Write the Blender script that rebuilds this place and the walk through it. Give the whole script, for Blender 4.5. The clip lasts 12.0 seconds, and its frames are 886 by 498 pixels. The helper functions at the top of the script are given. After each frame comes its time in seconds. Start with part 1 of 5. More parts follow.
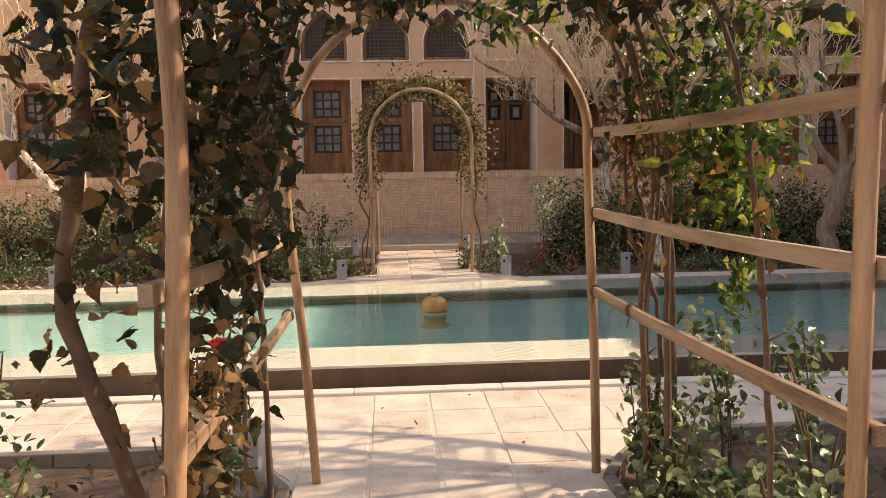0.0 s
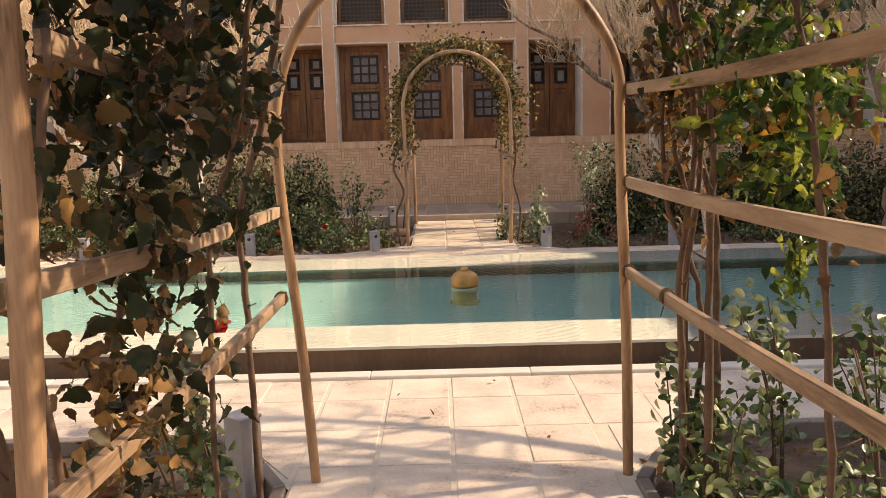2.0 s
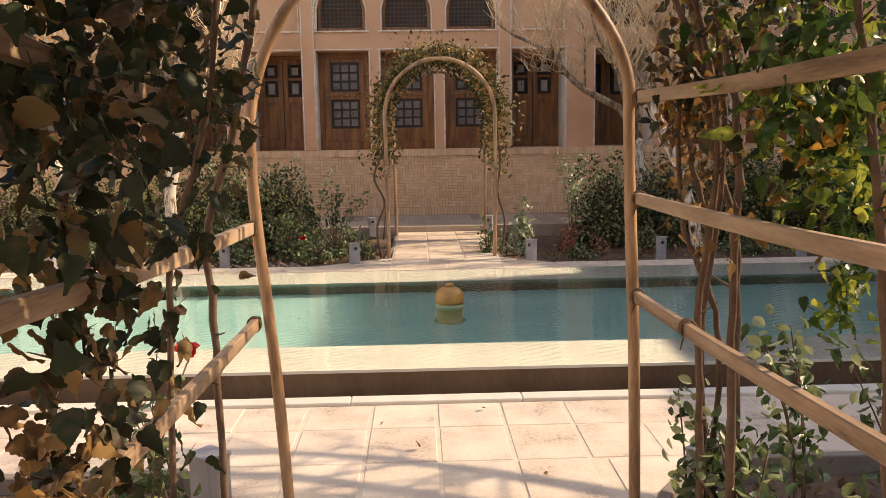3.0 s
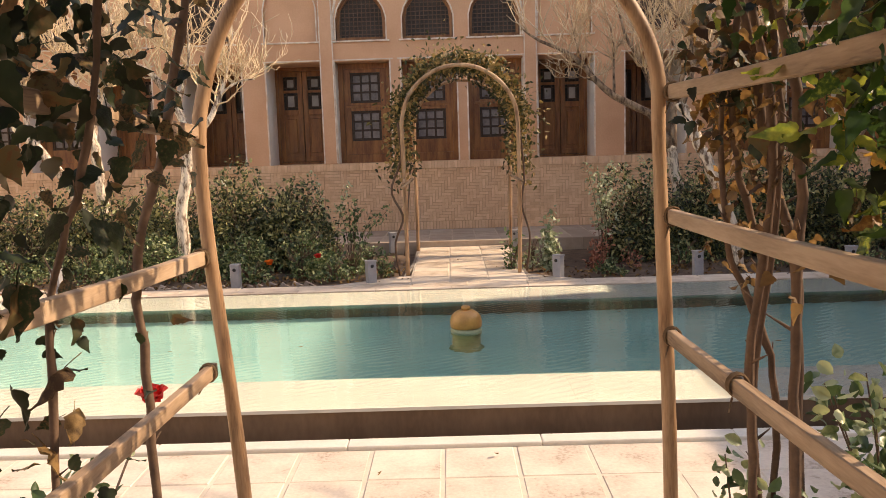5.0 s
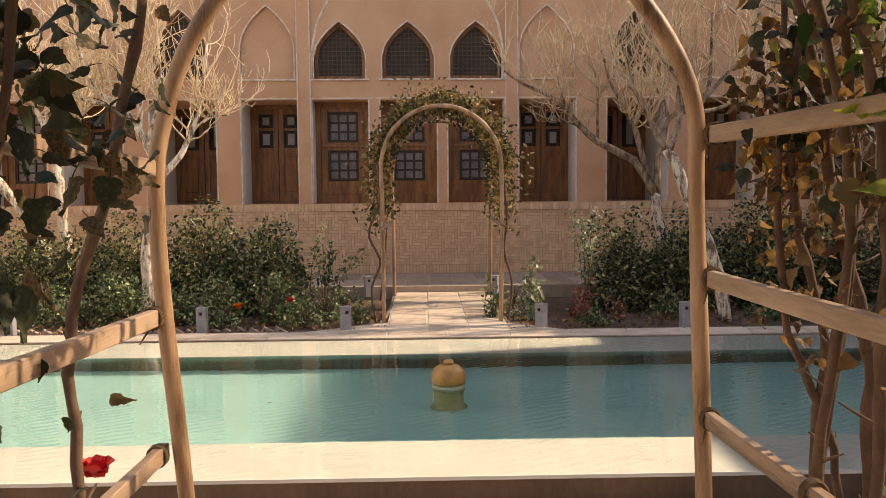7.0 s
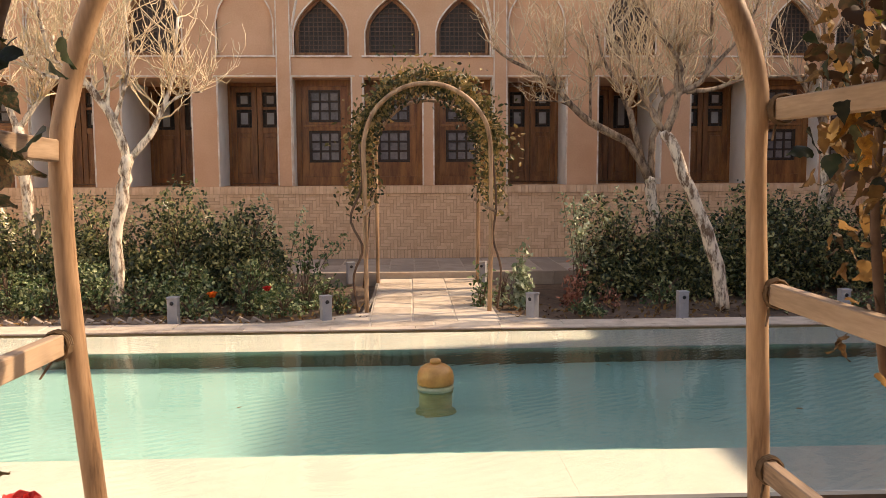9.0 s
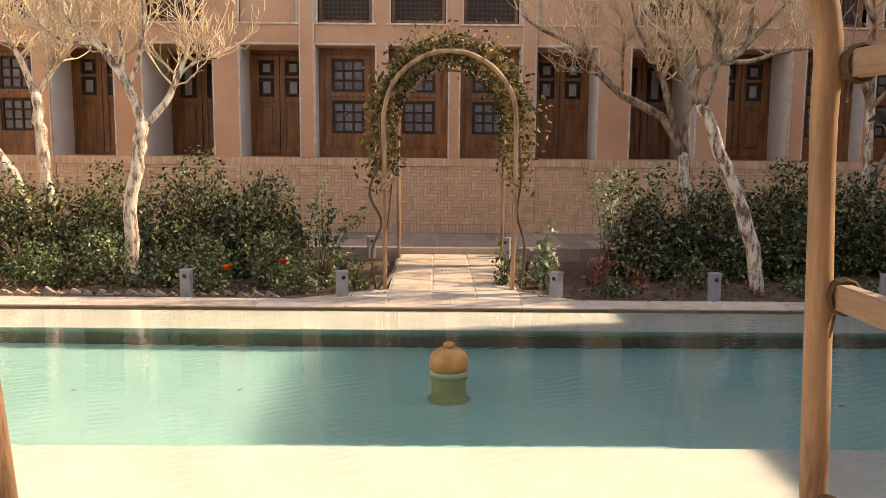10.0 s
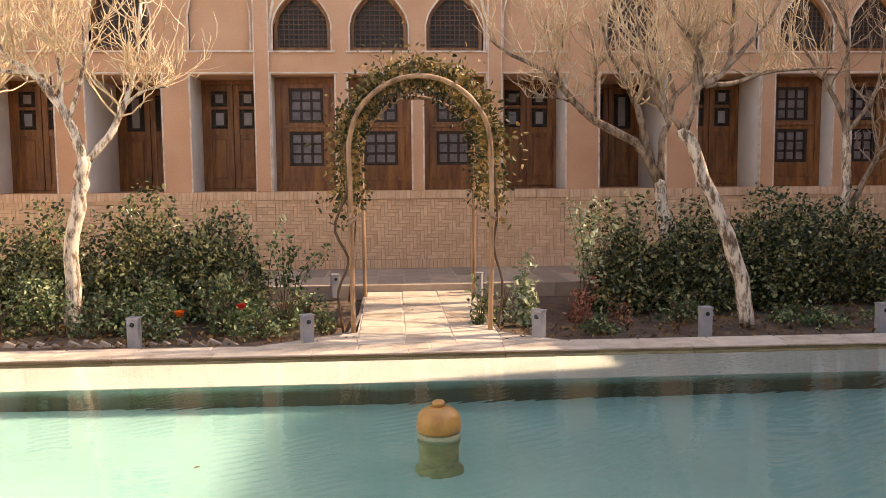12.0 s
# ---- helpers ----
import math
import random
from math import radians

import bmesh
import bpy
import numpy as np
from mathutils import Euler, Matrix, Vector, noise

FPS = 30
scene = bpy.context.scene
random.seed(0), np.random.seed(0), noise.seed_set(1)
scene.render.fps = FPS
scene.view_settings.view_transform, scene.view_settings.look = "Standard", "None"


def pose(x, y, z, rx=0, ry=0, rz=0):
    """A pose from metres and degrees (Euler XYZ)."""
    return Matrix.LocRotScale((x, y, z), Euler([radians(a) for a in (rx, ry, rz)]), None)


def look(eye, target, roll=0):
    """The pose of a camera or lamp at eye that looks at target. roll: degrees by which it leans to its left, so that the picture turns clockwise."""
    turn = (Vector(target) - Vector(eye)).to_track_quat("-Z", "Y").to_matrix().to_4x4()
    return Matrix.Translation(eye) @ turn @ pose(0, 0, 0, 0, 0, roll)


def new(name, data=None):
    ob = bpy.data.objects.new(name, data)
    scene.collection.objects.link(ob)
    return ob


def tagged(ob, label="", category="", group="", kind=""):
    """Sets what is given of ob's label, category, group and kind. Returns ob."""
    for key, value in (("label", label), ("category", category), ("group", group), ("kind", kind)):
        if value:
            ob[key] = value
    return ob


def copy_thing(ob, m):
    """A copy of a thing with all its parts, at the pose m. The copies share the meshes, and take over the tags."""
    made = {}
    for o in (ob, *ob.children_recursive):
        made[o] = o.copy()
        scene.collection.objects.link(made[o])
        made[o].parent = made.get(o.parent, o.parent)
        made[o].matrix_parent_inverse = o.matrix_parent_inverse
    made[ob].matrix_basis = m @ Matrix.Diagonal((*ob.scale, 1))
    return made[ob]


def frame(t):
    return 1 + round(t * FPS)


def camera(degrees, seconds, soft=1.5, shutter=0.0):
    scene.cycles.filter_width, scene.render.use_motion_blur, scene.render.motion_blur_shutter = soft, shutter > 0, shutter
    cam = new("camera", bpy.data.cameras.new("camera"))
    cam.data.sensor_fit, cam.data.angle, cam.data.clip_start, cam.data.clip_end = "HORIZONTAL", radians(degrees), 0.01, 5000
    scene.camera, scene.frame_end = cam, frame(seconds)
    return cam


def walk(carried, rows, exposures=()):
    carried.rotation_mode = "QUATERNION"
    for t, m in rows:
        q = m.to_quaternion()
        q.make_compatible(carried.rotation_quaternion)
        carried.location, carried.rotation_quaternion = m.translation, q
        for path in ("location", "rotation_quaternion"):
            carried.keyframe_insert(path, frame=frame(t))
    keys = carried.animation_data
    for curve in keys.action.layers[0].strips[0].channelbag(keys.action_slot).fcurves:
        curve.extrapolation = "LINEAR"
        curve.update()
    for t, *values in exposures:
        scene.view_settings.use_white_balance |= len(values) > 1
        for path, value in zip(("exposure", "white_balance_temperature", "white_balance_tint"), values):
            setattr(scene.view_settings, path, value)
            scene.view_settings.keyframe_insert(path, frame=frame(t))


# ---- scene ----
cam = camera(57.0, 12.0, soft=0.7)
PATH = [
    (0, (-0.233, -0.099, 1.456), (-0.107, 1.885, 1.232), -1.0),
    (0.5, (-0.242, -0.038, 1.444), (-0.08, 1.939, 1.184), -0.8),
    (1, (-0.163, 0.132, 1.452), (-0.095, 2.114, 1.195), -1.2),
    (1.5, (-0.079, 0.257, 1.447), (-0.065, 2.237, 1.167), -1.6),
    (2, (-0.054, 0.306, 1.434), (-0.052, 2.283, 1.135), -1.5),
    (2.5, (-0.062, 0.419, 1.433), (-0.023, 2.397, 1.139), -0.3),
    (3, (-0.101, 0.608, 1.434), (-0.044, 2.588, 1.156), -0.9),
    (3.2, (-0.112, 0.675, 1.431), (-0.037, 2.654, 1.146), -1.2),
    (4.8, (0.026, 1.083, 1.422), (0.011, 3.071, 1.207), -1.4),
    (5, (0.04, 1.114, 1.418), (0.017, 3.098, 1.17), -1.8),
    (5.5, (0.059, 1.162, 1.408), (0.061, 3.136, 1.086), -2.4),
    (6, (0.044, 1.211, 1.419), (0.018, 3.19, 1.132), -1.5),
    (6.5, (0.027, 1.293, 1.418), (0.001, 3.279, 1.179), -0.7),
    (7, (-0.033, 1.478, 1.427), (0.014, 3.472, 1.279), -0.5),
    (7.5, (-0.068, 1.627, 1.431), (0.04, 3.617, 1.261), -1.0),
    (7.7, (-0.075, 1.661, 1.429), (0.043, 3.649, 1.24), -0.8),
    (9.3, (0.004, 2.04, 1.444), (0.058, 4.03, 1.25), 0.1),
    (9.5, (0.035, 2.127, 1.432), (0.061, 4.117, 1.24), 0.5),
    (10, (0.049, 2.224, 1.43), (0.063, 4.207, 1.172), 0.5),
    (10.5, (0.037, 2.293, 1.43), (0.002, 4.275, 1.164), 0.1),
    (11, (-0.043, 2.491, 1.454), (-0.008, 4.485, 1.304), 1.0),
    (11.5, (-0.093, 2.67, 1.443), (-0.005, 4.665, 1.343), 0.1),
    (12, (-0.094, 2.79, 1.426), (0.028, 4.778, 1.243), -0.5),
]
walk(cam, [(t, look(eye, target, roll)) for t, eye, target, roll in PATH], [(0.0, 1.05, 8700, 19), (3.0, 1.0, 8700, 19), (5.0, 1.12, 8700, 19), (5.5, 0.92, 8700, 19), (7.0, 0.92, 8700, 19), (7.6, 1.02, 8700, 19), (9.5, 1.12, 8700, 19), (10.5, 1.15, 8700, 19), (12.0, 1.4, 8700, 21)])

# ---- daylight ----
SUN_TO = Vector((1.0, 0.20, 0.74)).normalized()
world = bpy.data.worlds.new("world")
scene.world = world
world.use_nodes = True
wn = world.node_tree
sky = wn.nodes.new("ShaderNodeTexSky")
sky.sky_type = "NISHITA"
sky.sun_disc = False
sky.sun_elevation = math.asin(SUN_TO.z)
sky.sun_rotation = math.atan2(SUN_TO.x, SUN_TO.y)
wn.nodes["Background"].inputs["Strength"].default_value = 0.15
wn.links.new(sky.outputs[0], wn.nodes["Background"].inputs["Color"])
sun = new("sun", bpy.data.lights.new("sun", "SUN"))
sun.data.energy, sun.data.angle, sun.data.color = 2.6, radians(0.53), (1.0, 0.9, 0.76)
sun.matrix_world = look(SUN_TO * 30, (0, 0, 0))

# ---- materials ----
def material(name, a, b, rough=0.8, scale=4.0, fine=60.0, bump=0.2, depth=0.004, metal=0.0, pieces=False, islands=False,
             through_light=0.0, spread=0.35, stretch=(1, 1, 1), spec=0.5, extra=None, lo=0.42, hi=0.98):
    """Two colours mixed by coarse and fine noise; pieces and islands vary from one to the next."""
    m = bpy.data.materials.new(name)
    m.use_nodes = True
    nt = m.node_tree
    N, L = nt.nodes, nt.links
    bsdf = N["Principled BSDF"]
    co = N.new("ShaderNodeTexCoord").outputs["Object"]
    mp = N.new("ShaderNodeMapping")
    mp.inputs["Scale"].default_value = stretch
    L.new(co, mp.inputs["Vector"])
    vary = None
    if pieces:
        vary = N.new("ShaderNodeObjectInfo").outputs["Random"]
        sc = N.new("ShaderNodeVectorMath")
        sc.operation = "SCALE"
        sc.inputs[0].default_value = (31.0, 17.0, 23.0)
        L.new(vary, sc.inputs["Scale"])
        L.new(sc.outputs[0], mp.inputs["Location"])
    if islands:
        vary = N.new("ShaderNodeNewGeometry").outputs["Random Per Island"]
    n1 = N.new("ShaderNodeTexNoise")
    n1.inputs["Scale"].default_value = scale
    n1.inputs["Detail"].default_value = 6
    n2 = N.new("ShaderNodeTexNoise")
    n2.inputs["Scale"].default_value = fine
    n2.inputs["Detail"].default_value = 4
    for n in (n1, n2):
        L.new(mp.outputs[0], n.inputs["Vector"])
    add = N.new("ShaderNodeMath")
    add.operation = "MULTIPLY_ADD"
    add.inputs[1].default_value = 0.4
    L.new(n2.outputs["Fac"], add.inputs[0])
    L.new(n1.outputs["Fac"], add.inputs[2])
    fac = add.outputs[0]
    if vary is not None:
        mix = N.new("ShaderNodeMath")
        mix.operation = "MULTIPLY_ADD"
        mix.inputs[1].default_value = 2 * spread
        L.new(vary, mix.inputs[0])
        L.new(fac, mix.inputs[2])
        sub = N.new("ShaderNodeMath")
        sub.operation = "SUBTRACT"
        sub.inputs[1].default_value = spread
        L.new(mix.outputs[0], sub.inputs[0])
        fac = sub.outputs[0]
    ramp = N.new("ShaderNodeValToRGB")
    els = ramp.color_ramp.elements
    els[0].position, els[0].color = lo, (*a, 1)
    els[1].position, els[1].color = hi, (*b, 1)
    if extra:
        for pos, col in extra:
            e = els.new(pos)
            e.color = (*col, 1)
    L.new(fac, ramp.inputs[0])
    L.new(ramp.outputs[0], bsdf.inputs["Base Color"])
    bsdf.inputs["Roughness"].default_value = rough
    bsdf.inputs["Metallic"].default_value = metal
    bsdf.inputs["Specular IOR Level"].default_value = spec
    if bump:
        bp = N.new("ShaderNodeBump")
        bp.inputs["Strength"].default_value = bump
        bp.inputs["Distance"].default_value = depth
        L.new(add.outputs[0], bp.inputs["Height"])
        L.new(bp.outputs[0], bsdf.inputs["Normal"])
    if through_light:
        tr = N.new("ShaderNodeBsdfTranslucent")
        L.new(ramp.outputs[0], tr.inputs["Color"])
        ms = N.new("ShaderNodeMixShader")
        ms.inputs[0].default_value = through_light
        L.new(bsdf.outputs[0], ms.inputs[1])
        L.new(tr.outputs[0], ms.inputs[2])
        L.new(ms.outputs[0], N["Material Output"].inputs["Surface"])
    return m


M_PLASTER = material("mud plaster", (0.60, 0.328, 0.188), (0.71, 0.415, 0.255), 0.95, 1.3, 45, 0.4, 0.006, lo=0.52, hi=0.86)
M_WHITE = material("lime white plaster", (0.66, 0.60, 0.53), (0.80, 0.75, 0.68), 0.9, 3, 50, 0.2)
M_TRIM = material("weathered lime edging", (0.60, 0.43, 0.31), (0.80, 0.70, 0.59), 0.92, 9, 70, 0.4, 0.004, lo=0.5, hi=0.82)
M_BRICK = material("buff brick", (0.68, 0.43, 0.265), (0.85, 0.595, 0.395), 0.95, 9, 90, 0.4, 0.003, pieces=True, spread=0.2)
M_BRICKS = material("buff brick rest", (0.68, 0.43, 0.265), (0.85, 0.595, 0.395), 0.95, 9, 90, 0.4, 0.003, islands=True, spread=0.2)
M_MORTAR = material("brick mortar", (0.47, 0.285, 0.17), (0.58, 0.37, 0.23), 0.98, 12, 120, 0.4)
M_DOOR = material("varnished walnut", (0.155, 0.050, 0.014), (0.35, 0.142, 0.042), 0.42, 3, 26, 0.15, 0.002, stretch=(5, 5, 0.7), lo=0.5, hi=0.9)
# opaque glass whose dark colour carries the unlit room behind it
M_DIMGLASS = material("glass over dim room behind grilles", (0.042, 0.030, 0.024), (0.085, 0.064, 0.052), 0.6, 4, 30, 0.1)
M_GRILLE = material("weathered grille wood", (0.10, 0.058, 0.036), (0.17, 0.10, 0.065), 0.6, 6, 50, 0.1)
M_LATTICE = material("dark lattice wood", (0.035, 0.018, 0.010), (0.075, 0.036, 0.018), 0.5, 6, 50, 0.1)
M_PANE = material("hazy leaded panes", (0.13, 0.108, 0.108), (0.25, 0.215, 0.21), 0.45, 7, 40, 0.25, 0.004, lo=0.5, hi=0.85)
M_CURTAIN = material("white curtain behind glass", (0.26, 0.24, 0.235), (0.44, 0.42, 0.41), 0.9, 5, 30, 0.1)
# near-black colour that stands for the shade of unlit rooms
M_DARKROOM = material("unlit room darkness", (0.030, 0.024, 0.020), (0.05, 0.04, 0.034), 0.9, 3, 20, 0.0)
M_STONE = material("worn sandstone", (0.34, 0.25, 0.185), (0.77, 0.66, 0.53), 0.85, 3.8, 60, 0.5, 0.005, pieces=True, spread=0.06,
                   extra=[(0.56, (0.58, 0.475, 0.38)), (0.74, (0.68, 0.575, 0.465))])
M_PATH = material("pale worn path stone", (0.42, 0.32, 0.235), (0.74, 0.62, 0.49), 0.85, 6, 70, 0.45, 0.004, pieces=True, spread=0.14,
                  extra=[(0.58, (0.57, 0.46, 0.35)), (0.74, (0.66, 0.545, 0.425))])
M_GROUT = material("pale grout", (0.56, 0.47, 0.37), (0.70, 0.61, 0.49), 0.95, 10, 90, 0.3)
M_DARKGROUT = material("dusty brown grout", (0.40, 0.31, 0.235), (0.54, 0.44, 0.345), 0.95, 10, 90, 0.3)
M_KERB = material("pale kerb stone", (0.60, 0.55, 0.47), (0.76, 0.71, 0.62), 0.8, 5, 60, 0.25, pieces=True, spread=0.15)
M_DARKKERB = material("grey kerb stone", (0.16, 0.13, 0.11), (0.27, 0.23, 0.19), 0.9, 6, 60, 0.35, pieces=True, spread=0.2)
M_MOSS = material("mossy stone moulding", (0.26, 0.21, 0.10), (0.50, 0.42, 0.24), 0.9, 5, 60, 0.4, pieces=True, spread=0.12)
M_TERRACE = material("brown grey terrace stone", (0.31, 0.24, 0.185), (0.47, 0.375, 0.295), 0.88, 5, 60, 0.3, pieces=True, spread=0.3)
M_RIM = material("cream marble", (0.53, 0.51, 0.455), (0.655, 0.63, 0.56), 0.22, 2.2, 14, 0.25, 0.004)
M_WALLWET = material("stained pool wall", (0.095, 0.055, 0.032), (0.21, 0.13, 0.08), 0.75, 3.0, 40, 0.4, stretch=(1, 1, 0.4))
M_POOL = material("turquoise pool paint", (0.25, 0.475, 0.435), (0.345, 0.58, 0.535), 0.6, 1.4, 25, 0.05)
M_SOIL = material("garden soil", (0.060, 0.037, 0.025), (0.20, 0.128, 0.082), 1.0, 7, 60, 0.9, 0.02)
M_WOOD = material("peeled pole", (0.16, 0.085, 0.042), (0.54, 0.345, 0.20), 0.55, 3.5, 34, 0.5, 0.003, stretch=(6, 6, 0.7), lo=0.46, hi=0.92,
                  extra=[(0.60, (0.33, 0.19, 0.10)), (0.74, (0.43, 0.26, 0.145))])
M_LATH = material("pine lath", (0.17, 0.105, 0.062), (0.48, 0.335, 0.22), 0.65, 3.5, 34, 0.45, 0.003, stretch=(6, 0.6, 6), pieces=True, spread=0.12, lo=0.46, hi=0.92,
                  extra=[(0.60, (0.30, 0.195, 0.118)), (0.75, (0.39, 0.262, 0.165))])
M_BARK = material("pale bark", (0.17, 0.105, 0.066), (0.82, 0.70, 0.55), 0.9, 13, 60, 0.9, 0.012, stretch=(1.5, 1.5, 0.5), lo=0.56, hi=0.76)
M_LIMB = material("limb bark", (0.085, 0.048, 0.030), (0.46, 0.33, 0.22), 0.9, 13, 60, 0.9, 0.01, stretch=(1.5, 1.5, 0.6), lo=0.52, hi=0.84)
# darker twig copy, the shade on the far right crown put into its brown
M_TWIGSHADE = material("shaded brown twigs", (0.22, 0.14, 0.085), (0.58, 0.42, 0.28), 0.8, 6, 60, 0.1)
M_BARK2 = material("brown bark", (0.16, 0.10, 0.065), (0.40, 0.29, 0.20), 0.9, 12, 70, 0.9, 0.01, stretch=(1.5, 1.5, 0.5))
M_TWIG = material("golden twigs", (0.50, 0.35, 0.20), (0.90, 0.73, 0.50), 0.75, 6, 60, 0.1)
M_TWIG3 = material("tawny twigs", (0.34, 0.225, 0.125), (0.80, 0.62, 0.41), 0.75, 6, 60, 0.1, lo=0.46, hi=0.9)
M_STEM = material("vine stem", (0.085, 0.05, 0.032), (0.20, 0.12, 0.075), 0.85, 14, 80, 0.7, 0.005)
# vine leaves in a shaded and a sunlit copy, the light put into the colours
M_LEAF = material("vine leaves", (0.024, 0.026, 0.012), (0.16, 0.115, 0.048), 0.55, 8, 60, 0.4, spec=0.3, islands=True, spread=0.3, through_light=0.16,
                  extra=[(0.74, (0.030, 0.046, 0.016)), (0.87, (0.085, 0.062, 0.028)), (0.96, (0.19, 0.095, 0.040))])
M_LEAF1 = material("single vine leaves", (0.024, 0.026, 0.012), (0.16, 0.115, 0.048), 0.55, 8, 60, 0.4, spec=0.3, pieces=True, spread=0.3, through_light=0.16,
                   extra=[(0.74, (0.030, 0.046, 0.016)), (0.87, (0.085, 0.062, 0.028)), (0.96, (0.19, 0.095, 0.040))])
# sunlit copy: brighter, yellower colour stands for sun on the leaves
M_LEAFSUN = material("sunlit vine leaves", (0.028, 0.065, 0.014), (0.36, 0.38, 0.06), 0.30, 8, 60, 0.4, islands=True, spread=0.33, through_light=0.5,
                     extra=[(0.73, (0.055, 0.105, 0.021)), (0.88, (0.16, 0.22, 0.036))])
M_LEAFSUN1 = material("single sunlit vine leaves", (0.028, 0.065, 0.014), (0.36, 0.38, 0.06), 0.30, 8, 60, 0.4, pieces=True, spread=0.33, through_light=0.5,
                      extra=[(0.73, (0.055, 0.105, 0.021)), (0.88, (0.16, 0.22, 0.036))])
M_DRY = material("dry leaves", (0.075, 0.036, 0.016), (0.36, 0.205, 0.07), 0.7, 8, 60, 0.4, islands=True, spread=0.35, through_light=0.3)
M_HEDGE = material("hedge leaves", (0.034, 0.047, 0.022), (0.44, 0.42, 0.19), 0.30, 8, 60, 0.1, islands=True, spread=0.42, through_light=0.24,
                   extra=[(0.72, (0.085, 0.115, 0.047))])
M_ROSELEAF = material("rose leaves", (0.060, 0.102, 0.046), (0.44, 0.48, 0.24), 0.35, 8, 60, 0.1, islands=True, spread=0.33, through_light=0.25,
                      extra=[(0.72, (0.095, 0.155, 0.05))])
M_GOLDLEAF = material("autumn climber leaves", (0.055, 0.060, 0.018), (0.44, 0.29, 0.11), 0.5, 8, 60, 0.1, islands=True, spread=0.4, through_light=0.28,
                      extra=[(0.68, (0.16, 0.135, 0.042))])
M_REDLEAF = material("reddish leaves", (0.26, 0.08, 0.05), (0.62, 0.30, 0.20), 0.6, 8, 60, 0.1, islands=True, spread=0.35, through_light=0.25)
M_PALELEAF = material("silver green leaves", (0.20, 0.25, 0.12), (0.60, 0.63, 0.43), 0.6, 8, 60, 0.1, islands=True, spread=0.35, through_light=0.2)
M_RED = material("red petals", (0.55, 0.02, 0.02), (0.80, 0.06, 0.05), 0.5, 20, 90, 0.1, through_light=0.2)
M_ORANGE = material("orange petals", (0.80, 0.13, 0.02), (0.95, 0.28, 0.04), 0.5, 20, 90, 0.1, through_light=0.2)
M_LAMP = material("grey painted metal", (0.27, 0.27, 0.285), (0.38, 0.38, 0.39), 0.5, 8, 70, 0.08, pieces=True, spread=0.1)
M_LENS = material("dark lamp glass", (0.02, 0.02, 0.022), (0.05, 0.05, 0.055), 0.15, 8, 70, 0.0)
M_AMBER = material("amber stone", (0.34, 0.15, 0.035), (0.62, 0.33, 0.10), 0.35, 9, 50, 0.2, 0.004)
M_GREENSTONE = material("algae green stone", (0.16, 0.20, 0.09), (0.34, 0.36, 0.19), 0.5, 9, 50, 0.3)
M_TIE = material("jute tie", (0.10, 0.06, 0.03), (0.22, 0.14, 0.08), 0.95, 20, 100, 0.4)


def water_material():
    m = bpy.data.materials.new("clear pool water")
    m.use_nodes = True
    nt = m.node_tree
    N, L = nt.nodes, nt.links
    b = N["Principled BSDF"]
    b.inputs["Base Color"].default_value = (0.84, 0.95, 0.93, 1)
    b.inputs["Roughness"].default_value = 0.0
    b.inputs["IOR"].default_value = 1.33
    b.inputs["Transmission Weight"].default_value = 1.0
    co = N.new("ShaderNodeTexCoord").outputs["Object"]
    mp = N.new("ShaderNodeMapping")
    mp.inputs["Scale"].default_value = (1.0, 2.2, 1.0)
    mp.inputs["Rotation"].default_value = (0, 0, radians(18))
    L.new(co, mp.inputs["Vector"])
    n1 = N.new("ShaderNodeTexNoise")
    n1.inputs["Scale"].default_value = 4.0
    n1.inputs["Detail"].default_value = 3
    L.new(mp.outputs[0], n1.inputs["Vector"])
    n2 = N.new("ShaderNodeTexNoise")
    n2.inputs["Scale"].default_value = 0.6
    L.new(co, n2.inputs["Vector"])
    mu = N.new("ShaderNodeMath")
    mu.operation = "MULTIPLY"
    L.new(n1.outputs["Fac"], mu.inputs[0])
    L.new(n2.outputs["Fac"], mu.inputs[1])
    # short wind ripples in curved trains, strong in some reaches and absent in others
    wv = N.new("ShaderNodeTexWave")
    wv.inputs["Scale"].default_value = 4.6
    wv.inputs["Distortion"].default_value = 5.0
    wv.inputs["Detail"].default_value = 2.0
    wv.inputs["Detail Scale"].default_value = 0.7
    wm = N.new("ShaderNodeMapping")
    wm.inputs["Rotation"].default_value = (0, 0, radians(62))
    L.new(co, wm.inputs["Vector"])
    L.new(wm.outputs[0], wv.inputs["Vector"])
    n3 = N.new("ShaderNodeTexNoise")
    n3.inputs["Scale"].default_value = 1.1
    L.new(co, n3.inputs["Vector"])
    reach = N.new("ShaderNodeMapRange")
    reach.inputs["From Min"].default_value = 0.42
    reach.inputs["From Max"].default_value = 0.62
    reach.inputs["To Max"].default_value = 0.20
    L.new(n3.outputs["Fac"], reach.inputs["Value"])
    rip = N.new("ShaderNodeMath")
    rip.operation = "MULTIPLY_ADD"
    L.new(wv.outputs["Fac"], rip.inputs[0])
    L.new(reach.outputs[0], rip.inputs[1])
    L.new(mu.outputs[0], rip.inputs[2])
    mu = rip
    bp = N.new("ShaderNodeBump")
    bp.inputs["Strength"].default_value = 0.75
    bp.inputs["Distance"].default_value = 0.006
    L.new(mu.outputs[0], bp.inputs["Height"])
    L.new(bp.outputs[0], b.inputs["Normal"])
    return m


M_WATER = water_material()


